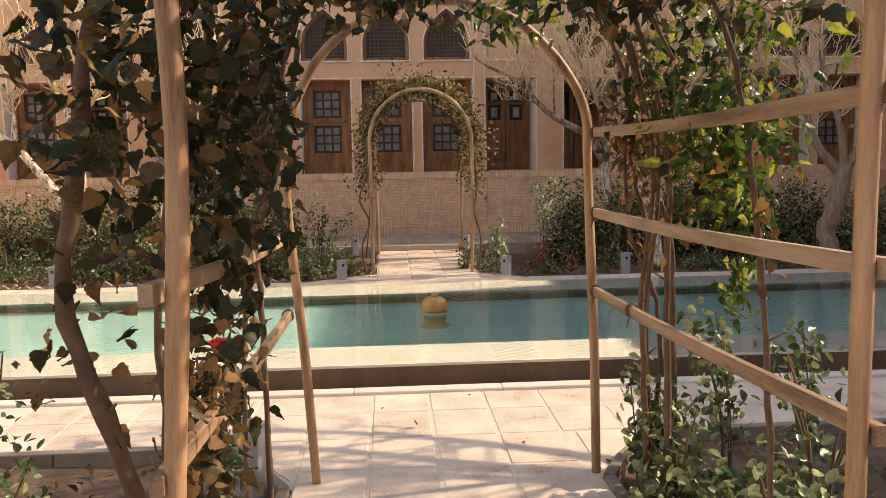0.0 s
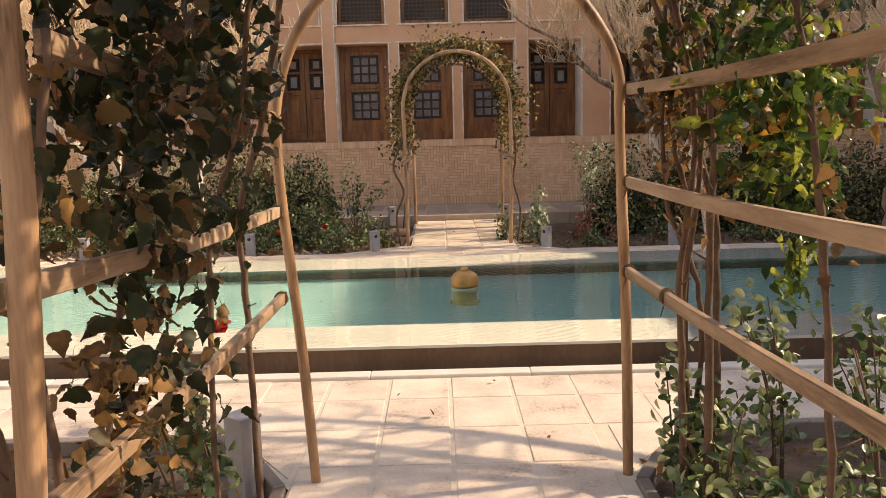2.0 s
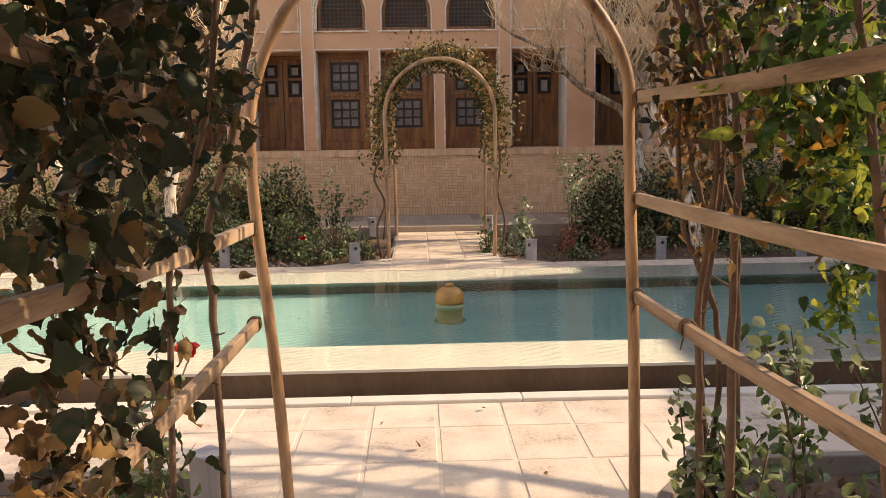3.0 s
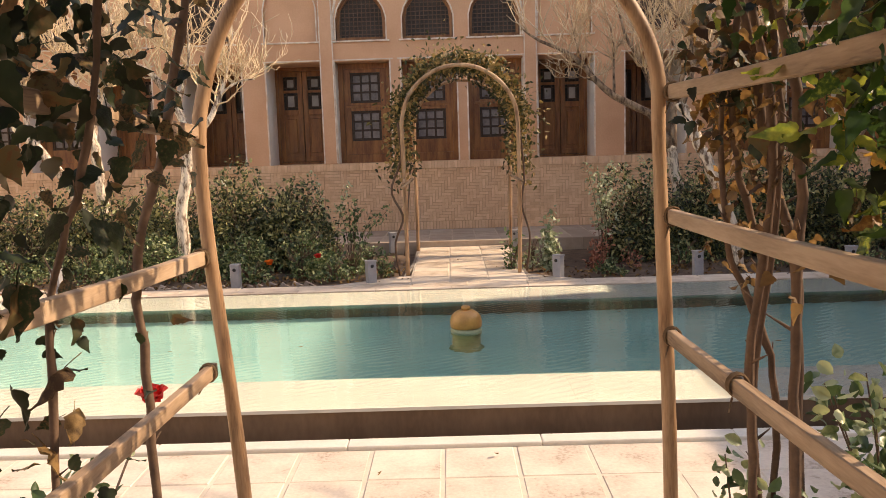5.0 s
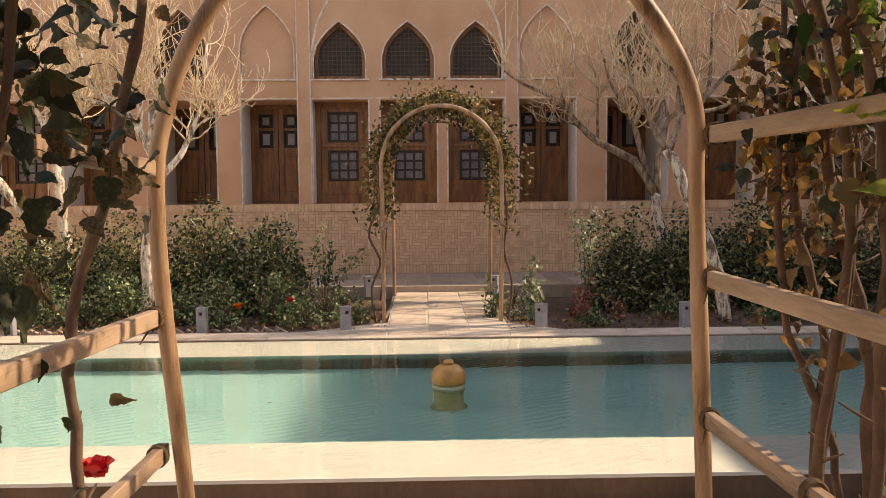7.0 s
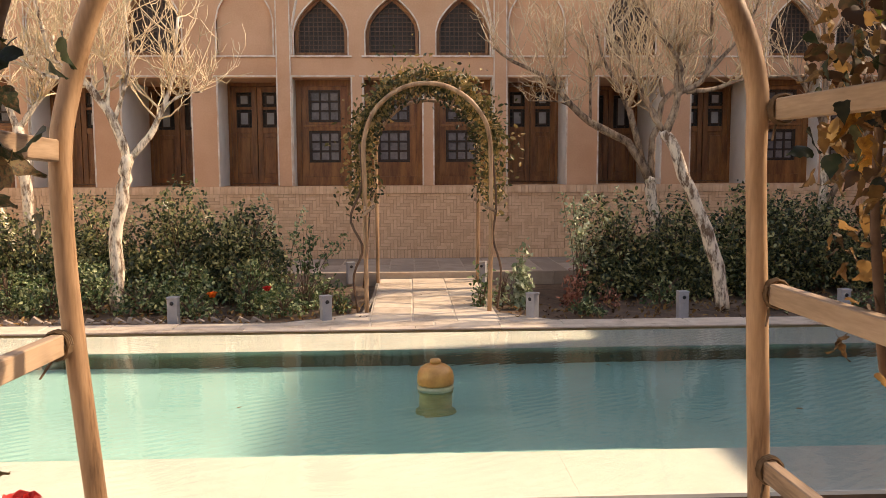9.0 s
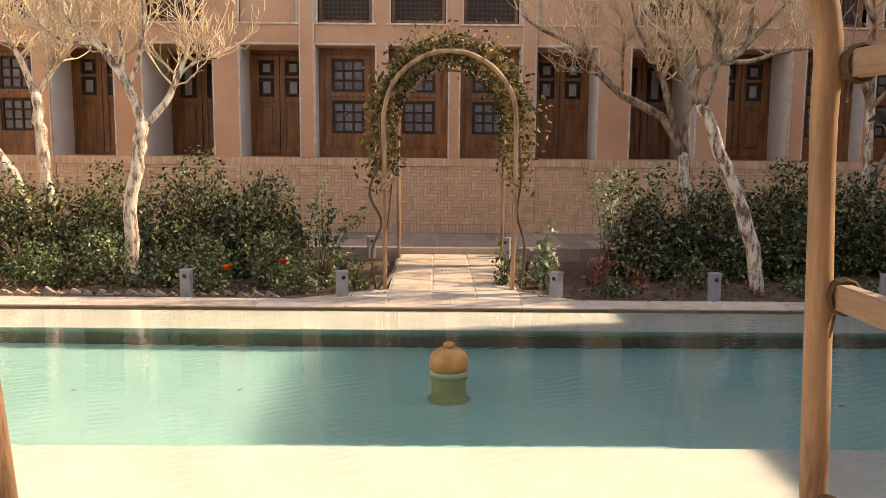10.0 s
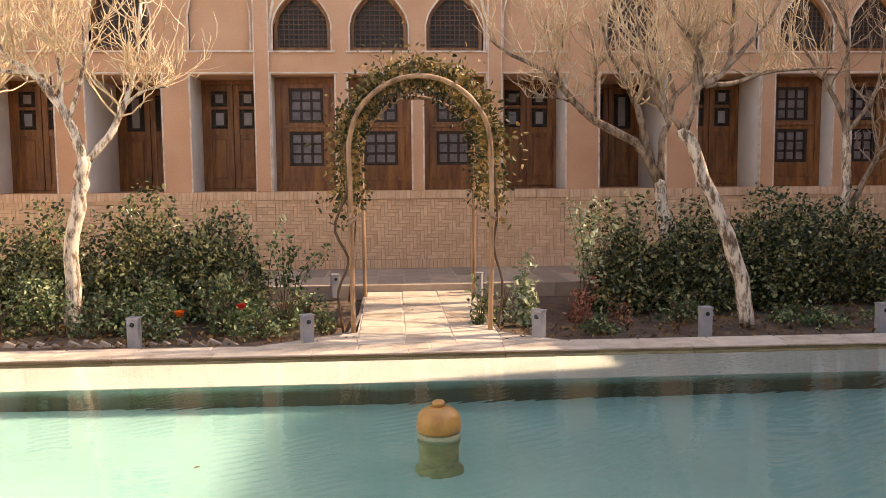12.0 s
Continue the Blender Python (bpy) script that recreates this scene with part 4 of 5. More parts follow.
rng = np.random.default_rng(12)
climber("climbing_vine", "sunlit green climbing vine with yellow leaves on the arbor", [
    ([(0.80, 3.10, -0.06), (0.79, 3.1, 0.5), (0.765, 3.08, 0.9), (0.80, 3.05, 1.4), (0.72, 3.1, 1.9)], 0.013, 0.010),
    ([(0.86, 3.02, -0.06), (0.85, 3.0, 0.5), (0.84, 3.0, 1.0), (0.83, 3.0, 1.5), (0.70, 3.0, 2.0)], 0.016, 0.012),
    ([(0.83, 3.16, -0.06), (0.82, 3.15, 0.4), (0.80, 3.15, 0.8), (0.845, 3.12, 1.3), (0.80, 3.1, 1.8)], 0.010, 0.008),
    ([(0.85, 3.25, -0.06), (0.845, 3.25, 0.4), (0.835, 3.25, 0.82), (0.855, 3.25, 1.05), (0.80, 3.25, 1.3), (0.77, 3.25, 1.5), (0.79, 3.25, 1.85)], 0.013, 0.008),
    ([(0.87, 3.27, -0.06), (0.90, 3.26, 0.5), (0.89, 3.25, 0.8), (0.823, 3.25, 0.98), (0.765, 3.25, 1.13), (0.745, 3.25, 1.4), (0.75, 3.25, 1.85)], 0.012, 0.007),
    ([(0.95, 3.20, -0.06), (0.94, 3.2, 0.5), (0.93, 3.2, 0.9), (0.925, 3.2, 1.1), (0.85, 3.2, 1.35), (0.80, 3.2, 1.65), (0.72, 3.2, 1.95)], 0.016, 0.010),
    ([(0.95, 2.30, -0.06), (0.93, 2.3, 0.6), (0.88, 2.3, 1.2), (0.80, 2.3, 1.7), (0.65, 2.3, 2.05)], 0.012, 0.008),
], [
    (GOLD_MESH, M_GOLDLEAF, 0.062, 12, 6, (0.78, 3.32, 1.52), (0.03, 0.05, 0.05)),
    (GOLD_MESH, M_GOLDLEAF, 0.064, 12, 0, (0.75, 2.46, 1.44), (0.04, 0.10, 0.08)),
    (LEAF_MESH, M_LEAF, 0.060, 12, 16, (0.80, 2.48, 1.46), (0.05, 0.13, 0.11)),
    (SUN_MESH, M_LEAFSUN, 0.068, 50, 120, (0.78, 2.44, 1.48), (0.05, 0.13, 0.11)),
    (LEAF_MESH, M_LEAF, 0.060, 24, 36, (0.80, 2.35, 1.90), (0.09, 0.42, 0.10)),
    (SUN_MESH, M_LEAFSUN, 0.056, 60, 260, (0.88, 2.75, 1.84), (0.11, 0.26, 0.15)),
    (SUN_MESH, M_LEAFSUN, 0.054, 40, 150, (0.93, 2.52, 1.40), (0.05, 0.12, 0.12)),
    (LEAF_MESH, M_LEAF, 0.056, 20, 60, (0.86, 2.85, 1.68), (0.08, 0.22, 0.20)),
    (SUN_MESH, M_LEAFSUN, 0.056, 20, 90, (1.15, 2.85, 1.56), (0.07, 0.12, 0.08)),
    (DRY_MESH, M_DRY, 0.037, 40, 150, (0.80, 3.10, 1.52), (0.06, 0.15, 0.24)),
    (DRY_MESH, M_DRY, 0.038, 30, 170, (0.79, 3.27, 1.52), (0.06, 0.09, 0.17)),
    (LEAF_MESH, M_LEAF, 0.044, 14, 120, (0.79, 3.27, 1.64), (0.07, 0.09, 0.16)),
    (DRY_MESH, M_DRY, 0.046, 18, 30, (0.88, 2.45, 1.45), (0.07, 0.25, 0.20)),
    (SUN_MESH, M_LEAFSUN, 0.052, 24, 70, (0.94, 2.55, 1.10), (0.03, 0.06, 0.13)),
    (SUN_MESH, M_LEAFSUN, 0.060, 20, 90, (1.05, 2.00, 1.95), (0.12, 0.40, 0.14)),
], rng, (0.86, 3.02, 0))

rng = np.random.default_rng(13)
climber("climbing_vine", "leafy vine spreading over the arbor roof", [
    ([(-0.70, 2.2, 1.75), (-0.4, 2.25, 2.13), (0.0, 2.3, 2.22), (0.4, 2.4, 2.14), (0.68, 2.5, 1.75)], 0.010, 0.007),
    ([(0.70, 3.0, 1.70), (0.45, 3.0, 2.12), (0.0, 2.95, 2.22), (-0.4, 2.9, 2.13)], 0.009, 0.006),
], [
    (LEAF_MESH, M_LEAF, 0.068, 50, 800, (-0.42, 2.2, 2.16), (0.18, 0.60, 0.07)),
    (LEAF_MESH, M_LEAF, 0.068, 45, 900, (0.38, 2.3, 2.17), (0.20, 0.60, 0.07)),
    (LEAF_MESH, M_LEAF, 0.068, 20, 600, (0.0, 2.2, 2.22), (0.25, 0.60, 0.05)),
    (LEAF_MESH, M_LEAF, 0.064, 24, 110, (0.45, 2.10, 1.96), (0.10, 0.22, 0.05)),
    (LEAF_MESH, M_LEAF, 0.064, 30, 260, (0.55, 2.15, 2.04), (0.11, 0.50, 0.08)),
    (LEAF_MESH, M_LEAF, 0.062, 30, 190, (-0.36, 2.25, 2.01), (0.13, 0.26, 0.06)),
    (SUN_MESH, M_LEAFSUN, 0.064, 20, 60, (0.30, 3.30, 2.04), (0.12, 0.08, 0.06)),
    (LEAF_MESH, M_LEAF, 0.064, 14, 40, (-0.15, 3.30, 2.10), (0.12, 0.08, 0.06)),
], rng, (-0.70, 2.2, 1.75))

# climber over the far arbor
rng = np.random.default_rng(14)
fc = thing("climbing_rose", "bronze and green climbing rose wound over the slim arbor", "climbing plant", (-0.5, 10.2, 0))
def shifted(pts):
    return [(x + 0.5, y - 10.2, z) for x, y, z in pts]
for pts, r in (([(-0.56, 10.3, -0.06), (-0.60, 10.25, 0.35), (-0.50, 10.2, 0.65), (-0.62, 10.2, 0.95), (-0.5, 10.2, 1.3), (-0.52, 10.2, 1.7)], 0.013),
               ([(0.88, 10.35, -0.06), (0.92, 10.3, 0.4), (0.83, 10.22, 0.75), (0.86, 10.2, 1.1), (0.82, 10.2, 1.6)], 0.012),
               ([(-0.62, 12.3, -0.06), (-0.55, 12.3, 0.6), (-0.5, 12.35, 1.2)], 0.010)):
    part("stem", Soup().tube(bend(shifted(pts), 20), [r] * 20, 7), M_STEM, fc, smooth=True)
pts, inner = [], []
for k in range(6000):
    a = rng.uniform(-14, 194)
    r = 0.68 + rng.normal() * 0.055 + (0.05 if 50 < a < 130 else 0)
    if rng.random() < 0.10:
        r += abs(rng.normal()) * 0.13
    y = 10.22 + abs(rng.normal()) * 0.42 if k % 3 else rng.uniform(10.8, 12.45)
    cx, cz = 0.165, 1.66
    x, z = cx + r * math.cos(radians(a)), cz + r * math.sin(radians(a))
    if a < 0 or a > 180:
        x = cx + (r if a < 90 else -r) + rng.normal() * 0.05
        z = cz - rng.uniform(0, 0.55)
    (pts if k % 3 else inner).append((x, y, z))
for k in range(260):
    side = -1 if rng.random() < 0.5 else 1
    pts.append((0.165 + side * (0.70 + rng.normal() * 0.07), 10.2 + abs(rng.normal()) * 0.2, rng.uniform(0.95, 1.6)))
f = part("foliage", leaves(shifted(pts), 0.066, 0.036, rng, 0.4), M_GOLDLEAF, fc)
f["kind"] = "stuff"
# shade inside the arch is put into the darker leaf colour
f = part("foliage", leaves(shifted(inner), 0.066, 0.040, rng, 0.4), M_LEAF, fc, "inner leaves in a darker green for the arch's shade")
f["kind"] = "stuff"
sp = Soup()
for k in range(26):
    a = rng.uniform(20, 160)
    p = Vector((0.165 + 0.70 * math.cos(radians(a)) + 0.5, rng.uniform(0, 0.5), 1.66 + 0.70 * math.sin(radians(a))))
    q = p + Vector((rng.normal() * 0.10, 0, rng.uniform(0.06, 0.20)))
    sp.tube([p, p.lerp(q, 0.5) + Vector((0.01, 0, 0.01)), q], [0.003, 0.0025, 0.0015], 4)
sg = part("sprigs", sp, M_STEM, fc)
sg["kind"] = "stuff"


# ---- shrubs ----
def shrub(name, label, at, size, n, mat, leaf=(0.055, 0.034), seed=1, stems=14, group="", category="shrub", lumps=14, stem_mat=None, reach=0.75):
    rng = np.random.default_rng(seed)
    ob = thing(name, label, category, at, group)
    for k in range(stems):
        a = rng.uniform(0, 2 * math.pi)
        q = Vector((math.cos(a) * size[0] * rng.uniform(0.2, reach), math.sin(a) * size[1] * rng.uniform(0.2, reach), size[2] * rng.uniform(0.6, 1.0)))
        m = Vector((q.x * 0.35, q.y * 0.35, q.z * 0.55))
        sp = Soup().tube(bend([(q.x * 0.1, q.y * 0.1, -0.08), m, q], 7), [0.008, 0.0075, 0.007, 0.006, 0.005, 0.004, 0.003], 5)
        part("stem", sp, stem_mat or M_STEM, ob, smooth=True)
    pts = cluster(rng, n, (0, 0, 0), size, lumps)
    f = part("foliage", leaves(pts, leaf[0], leaf[1], rng, 0.1, tilt=1.4), mat, ob, smooth=True)
    f["kind"] = "stuff"
    return ob


seed = 40
for x, y, sx, sy, h, n in ((-1.95, 11.55, 0.62, 0.55, 1.00, 3400), (-2.75, 11.65, 0.68, 0.60, 1.06, 3800), (-3.65, 11.75, 0.70, 0.60, 1.00, 3600),
                           (-4.60, 11.75, 0.75, 0.60, 0.98, 3200), (-5.60, 11.8, 0.8, 0.6, 0.95, 2600), (-6.7, 11.8, 0.8, 0.6, 0.95, 1800),
                           (2.45, 11.50, 0.60, 0.52, 0.98, 3200), (3.25, 11.60, 0.66, 0.58, 1.02, 3600), (4.15, 11.7, 0.72, 0.6, 1.03, 3600),
                           (5.05, 11.75, 0.72, 0.6, 1.05, 3200), (6.0, 11.8, 0.8, 0.6, 1.0, 2400), (7.0, 11.8, 0.8, 0.6, 1.0, 1800)):
    seed += 1
    shrub("hedge_shrub", "thick dark green hedge shrub in the flower bed", (x, y, -0.04), (sx, sy, h), int(n * 1.9), M_HEDGE, (0.060, 0.035), seed, 22, "hedge shrubs", lumps=26)
# lower rose shrubs in front of the hedges
for x, y, sx, sy, h, n in ((-1.75, 10.75, 0.40, 0.35, 0.55, 1100), (-2.45, 10.70, 0.42, 0.35, 0.55, 1200), (-3.35, 10.65, 0.5, 0.35, 0.50, 1000), (-4.3, 10.7, 0.5, 0.35, 0.5, 900), (-5.2, 10.7, 0.5, 0.35, 0.5, 700),
                           (-1.15, 10.70, 0.30, 0.30, 0.38, 420), (-2.80, 10.42, 0.34, 0.22, 0.36, 520), (-3.75, 10.42, 0.36, 0.22, 0.36, 520), (-1.72, 10.48, 0.26, 0.2, 0.34, 380),
                           (-1.32, 10.28, 0.26, 0.20, 0.22, 300), (-0.95, 10.95, 0.24, 0.24, 0.34, 300), (-0.78, 10.42, 0.16, 0.16, 0.20, 140), (-2.25, 10.25, 0.30, 0.18, 0.24, 300)):
    seed += 1
    shrub("rose_bush", "low leafy rose bush in the flower bed", (x, y, -0.04), (sx, sy, h), n, M_ROSELEAF, (0.05, 0.03), seed, 14, "rose bushes of the far beds", lumps=12)
for x, y, sx, sy, h, n in ((1.78, 10.15, 0.17, 0.15, 0.17, 260), (4.0, 10.45, 0.45, 0.3, 0.20, 520), (4.9, 10.4, 0.4, 0.3, 0.22, 420), (2.75, 10.7, 0.3, 0.2, 0.3, 260)):
    seed += 1
    shrub("low_plant", "low green bedding plant on the soil", (x, y, -0.04), (sx, sy, h), n, M_ROSELEAF, (0.05, 0.028), seed, 8, "low bedding plants", "plant", lumps=8)
shrub("sapling", "slender pale green sapling beside the arbor", (1.20, 10.65, -0.05), (0.13, 0.13, 0.66), 420, M_PALELEAF, (0.07, 0.045), 71, 6, category="plant", reach=0.4)
shrub("nandina", "reddish leafed shrub on the bare soil", (1.78, 10.75, -0.05), (0.17, 0.15, 0.42), 260, M_REDLEAF, (0.07, 0.032), 72, 6, category="plant")
shrub("nandina", "small reddish leafed shrub on the bare soil", (2.15, 10.65, -0.05), (0.12, 0.12, 0.28), 90, M_REDLEAF, (0.05, 0.024), 73, 5, category="plant")
shrub("rose_bush", "young rose beside the arbor foot", (0.74, 10.45, -0.05), (0.15, 0.15, 0.42), 170, M_ROSELEAF, (0.055, 0.035), 74, 6)
shrub("rose_bush", "young rose with pale leaves beside the arbor foot", (0.98, 10.75, -0.05), (0.13, 0.13, 0.36), 130, M_PALELEAF, (0.05, 0.03), 75, 6)


def sprigs(at, seed, n, h, mat, label):
    """A few tall thin shoots with leaves along them."""
    rng = np.random.default_rng(seed)
    ob = thing("rose_shoots", label, "plant", at)
    pts = []
    for k in range(n):
        sp = Soup()
        q = Vector((rng.normal() * 0.17, rng.normal() * 0.12, h * rng.uniform(0.7, 1.05)))
        line = bend([(q.x * 0.2, q.y * 0.2, -0.06), (q.x * 0.4, q.y * 0.5, q.z * 0.5), q], 9)
        sp.tube(line, [0.006 - 0.0005 * i for i in range(9)], 5)
        part("shoot", sp, M_STEM, ob, smooth=True)
        for p in line[3:]:
            for j in range(9):
                pts.append((p.x + rng.normal() * 0.035, p.y + rng.normal() * 0.035, p.z + rng.normal() * 0.03))
    f = part("foliage", leaves(pts, 0.056, 0.035, rng, 0.2), mat, ob, smooth=True)
    f["kind"] = "stuff"
    return ob


sprigs((1.92, 11.2, 0), 81, 8, 1.10, M_PALELEAF, "tall pale green rose shoots rising from the hedge")
sprigs((0.80, 3.18, 0), 87, 5, 0.58, M_ROSELEAF, "young leafy rose shoots at the arbor foot")
sprigs((1.28, 3.35, 0), 88, 4, 0.82, M_ROSELEAF, "tall leafy rose shoots in the near bed")
sprigs((1.62, 3.30, 0), 89, 3, 0.74, M_ROSELEAF, "leafy rose shoots in the near bed")
sprigs((-0.86, 3.10, 0), 96, 4, 0.62, M_ROSELEAF, "thin rose shoots beside the arbor post")
sprigs((-1.25, 11.5, 0), 82, 6, 0.75, M_ROSELEAF, "thin rose shoots with sparse leaves")
sprigs((-1.55, 11.9, 0), 83, 3, 1.22, M_PALELEAF, "tall single rose shoots above the hedge")
sprigs((2.6, 11.9, 0), 84, 5, 1.12, M_PALELEAF, "tall pale shoots above the hedge")
sprigs((-2.9, 12.0, 0), 85, 5, 1.22, M_HEDGE, "tall leafy shoots above the hedge")
sprigs((4.6, 11.9, 0), 86, 6, 1.2, M_HEDGE, "tall leafy shoots above the hedge")


def flower(at, mat, label, size, seed, root=(0.02, 0.02)):
    """A rose bloom of curled petals on a stalk."""
    rng = np.random.default_rng(seed)
    ob = thing("rose_bloom", label, "flower", (at[0], at[1], -0.05))
    h = at[2] + 0.05
    part("stalk", Soup().tube(bend([(root[0], root[1], 0), (root[0] * 0.6, root[1] * 0.6, h * 0.65), (0, 0, h - size * 0.2)], 7), [0.0045] * 7, 6), M_STEM, ob, smooth=True)
    bloom = None
    for ring, (n, tilt, s) in enumerate(((3, 86, 0.7), (5, 70, 0.9), (6, 48, 1.0))):
        for k in range(n):
            a = 360 * k / n + ring * 25 + rng.uniform(-12, 12)
            m = pose(0, 0, h, 0, 0, a) @ pose(0, 0, 0, tilt + rng.uniform(-8, 8), 0, 0)
            grid = []
            for i in range(4):
                for j in range(4):
                    u, v = (j / 3 - 0.5), i / 3
                    w = math.sin(math.pi * min(0.25 + v * 0.6, 0.85))
                    p = Vector((u * size * 0.75 * s * w, v * size * 0.62 * s, (u * u * 1.3 - 0.25 * v * v) * size * 0.6))
                    grid.append(tuple(m @ p))
            sp = Soup().add(grid, [(i * 4 + j, i * 4 + j + 1, i * 4 + j + 5, i * 4 + j + 4) for i in range(3) for j in range(3)])
            if bloom is None:
                bloom = part("bloom", sp, mat, ob, smooth=True)
            else:
                part("petal", sp, mat, bloom, smooth=True)
    for k in range(9):
        u = rng.uniform(0.2, 0.7)
        lp = [(root[0] * u + rng.normal() * 0.02, root[1] * u + rng.normal() * 0.02, h * (1 - 0.5 * u))]
        part("leaf", leaves(lp, 0.05, 0.03, rng, 0.2), M_ROSELEAF, ob)
    return ob


flower((-2.05, 10.3, 0.15), M_ORANGE, "orange rose in bloom in front of the hedge", 0.11, 1)
flower((-1.49, 10.3, 0.21), M_RED, "coral red rose in bloom in front of the hedge", 0.095, 2)
flower((-1.170, 4.252, 0.447), M_RED, "deep red rose in bloom beside the arbor", 0.125, 3, (0.06, -0.85))

# roses beside the near arbor
shrub("rose_bush", "leafy green rose bush beside the arbor rail", (0.90, 2.98, -0.06), (0.26, 0.26, 0.50), 520, M_ROSELEAF, (0.066, 0.040), 90, 8, lumps=14)
shrub("rose_bush", "leafy rose bush with glossy green leaves", (1.10, 2.55, -0.06), (0.30, 0.30, 0.44), 480, M_ROSELEAF, (0.068, 0.042), 95, 8, lumps=16)
shrub("rose_bush", "tall thin rose bush with serrated green leaves", (1.38, 2.80, -0.06), (0.28, 0.32, 0.80), 110, M_ROSELEAF, (0.062, 0.038), 91, 7, lumps=12)
shrub("rose_bush", "thin rose bush with small leaves on the soil", (-1.62, 2.65, -0.06), (0.22, 0.3, 0.85), 260, M_ROSELEAF, (0.05, 0.032), 92, 7, lumps=10)
shrub("rose_bush", "sparse young rose beside the arbor", (-0.95, 2.9, -0.06), (0.16, 0.25, 0.62), 130, M_ROSELEAF, (0.045, 0.03), 93, 5, lumps=8)
shrub("low_plant", "low dry plants on the near soil", (-1.45, 2.9, -0.06), (0.45, 0.3, 0.16), 300, M_HEDGE, (0.04, 0.02), 94, 10, category="plant")


# ---- trees ----
def tree(at, label, limbs, twigs, seed, bark, limb_bark=None, twig_mat=None, up=0.75, length=0.72):
    """limbs: lines with end radii, in world metres; twigs rise from the outer half of every limb."""
    rng = np.random.default_rng(seed)
    ob = thing("bare_tree", label, "tree", at)
    b = Vector(at)
    tips = []
    for i, (pts, r0, r1, bare) in enumerate(limbs):
        n = 14
        line = bend([Vector(p) - b for p in pts], n)
        line = [line[0]] + [p + Vector(rng.normal(size=3)) * r1 * 0.16 for p in line[1:]]
        rad = [(r0 + (r1 - r0) * k / (n - 1)) * rng.uniform(0.95, 1.06) for k in range(n)]
        part("trunk" if i == 0 else "limb", Soup().tube(line, rad, 9), bark if i == 0 else (limb_bark or bark), ob, smooth=True)
        if not bare:
            tips += [(p, rad[k]) for k, p in enumerate(line) if k > 4]
    fine = Soup()
    for k in range(int(twigs * 0.8)):
        p, r = tips[rng.integers(0, len(tips))]
        q = Vector(rng.normal(size=3))
        q.z = abs(q.z) + up * 1.6
        q.normalize()
        l = length * rng.uniform(0.35, 1.3)
        bow = Vector((q.x, q.y, -0.3 * q.z)) * 0.16 * l + Vector(rng.normal(size=3)) * 0.05
        line = bend([p, p + q * l * 0.35 + bow * 0.8, p + q * l * 0.7 + bow + Vector((0, 0, 0.04 * l)), p + q * l + bow * 0.6 + Vector((0, 0, 0.10 * l))], 7)
        line = [line[0]] + [v + Vector(rng.normal(size=3)) * 0.009 for v in line[1:]]
        r0 = min(r * 0.5, 0.0115)
        part("branch", Soup().tube(line, [r0 * (1 - 0.115 * i) for i in range(7)], 5, False), twig_mat or M_TWIG, ob, smooth=True)
        for j in range(5):
            i = int(rng.integers(1, 6))
            s = line[i].lerp(line[i + 1], rng.random())
            g = (line[i + 1] - line[i]).normalized()
            d = Vector(rng.normal(size=3))
            d = (d - g * d.dot(g)).normalized() * rng.uniform(0.4, 1.0) + g * 0.7
            d.z = d.z * 0.8 + 0.15
            d = d.normalized() * l * rng.uniform(0.10, 0.42)
            m = s + d * 0.5 + Vector(rng.normal(size=3)) * 0.014
            fine.tube([s, m, s + d + Vector((0, 0, 0.03))], [0.0052, 0.0045, 0.0030], 3, False)
    f = part("brushwood", fine, twig_mat or M_TWIG, ob)
    f["kind"] = "stuff"
    return ob


tree((-3.17, 10.75, -0.06), "bare tree with a pale whitewashed trunk in the hedge", [
    ([(-3.17, 10.75, -0.06), (-3.16, 10.75, 0.59), (-3.06, 10.75, 1.23), (-2.99, 10.75, 1.61)], 0.078, 0.062, True),
    ([(-2.99, 10.75, 1.56), (-3.11, 10.73, 1.95), (-3.25, 10.7, 2.19), (-3.42, 10.7, 2.40), (-3.71, 10.7, 2.63), (-3.85, 10.7, 3.2)], 0.055, 0.018, False),
    ([(-2.99, 10.75, 1.56), (-2.77, 10.8, 1.82), (-2.63, 10.85, 2.13), (-2.54, 10.9, 2.45), (-2.46, 10.9, 3.07)], 0.042, 0.014, False),
    ([(-3.18, 10.72, 2.06), (-3.16, 10.7, 2.40), (-3.19, 10.7, 2.76), (-3.21, 10.7, 3.3)], 0.032, 0.013, False),
    ([(-3.12, 10.72, 1.95), (-3.0, 10.7, 2.25), (-2.93, 10.7, 2.6), (-2.95, 10.7, 3.2)], 0.026, 0.011, False),
    ([(-2.64, 10.85, 2.12), (-2.42, 10.85, 2.25), (-2.22, 10.85, 2.28)], 0.016, 0.007, False),
    ([(-3.40, 10.7, 2.38), (-3.8, 10.65, 2.45), (-4.15, 10.6, 2.75)], 0.024, 0.010, False)], 215, 101, M_BARK)
tree((-4.72, 12.3, -0.06), "bare tree with a pale trunk behind the hedge", [
    ([(-4.72, 12.3, -0.06), (-4.75, 12.3, 0.8), (-4.80, 12.3, 1.5), (-4.83, 12.3, 2.0)], 0.075, 0.06, True),
    ([(-4.83, 12.3, 1.95), (-4.98, 12.3, 2.35), (-5.2, 12.3, 2.8), (-5.3, 12.3, 3.4)], 0.045, 0.016, False),
    ([(-4.83, 12.3, 1.95), (-4.66, 12.3, 2.2), (-4.45, 12.3, 2.5), (-4.35, 12.3, 3.1)], 0.042, 0.015, False)], 130, 102, M_BARK)
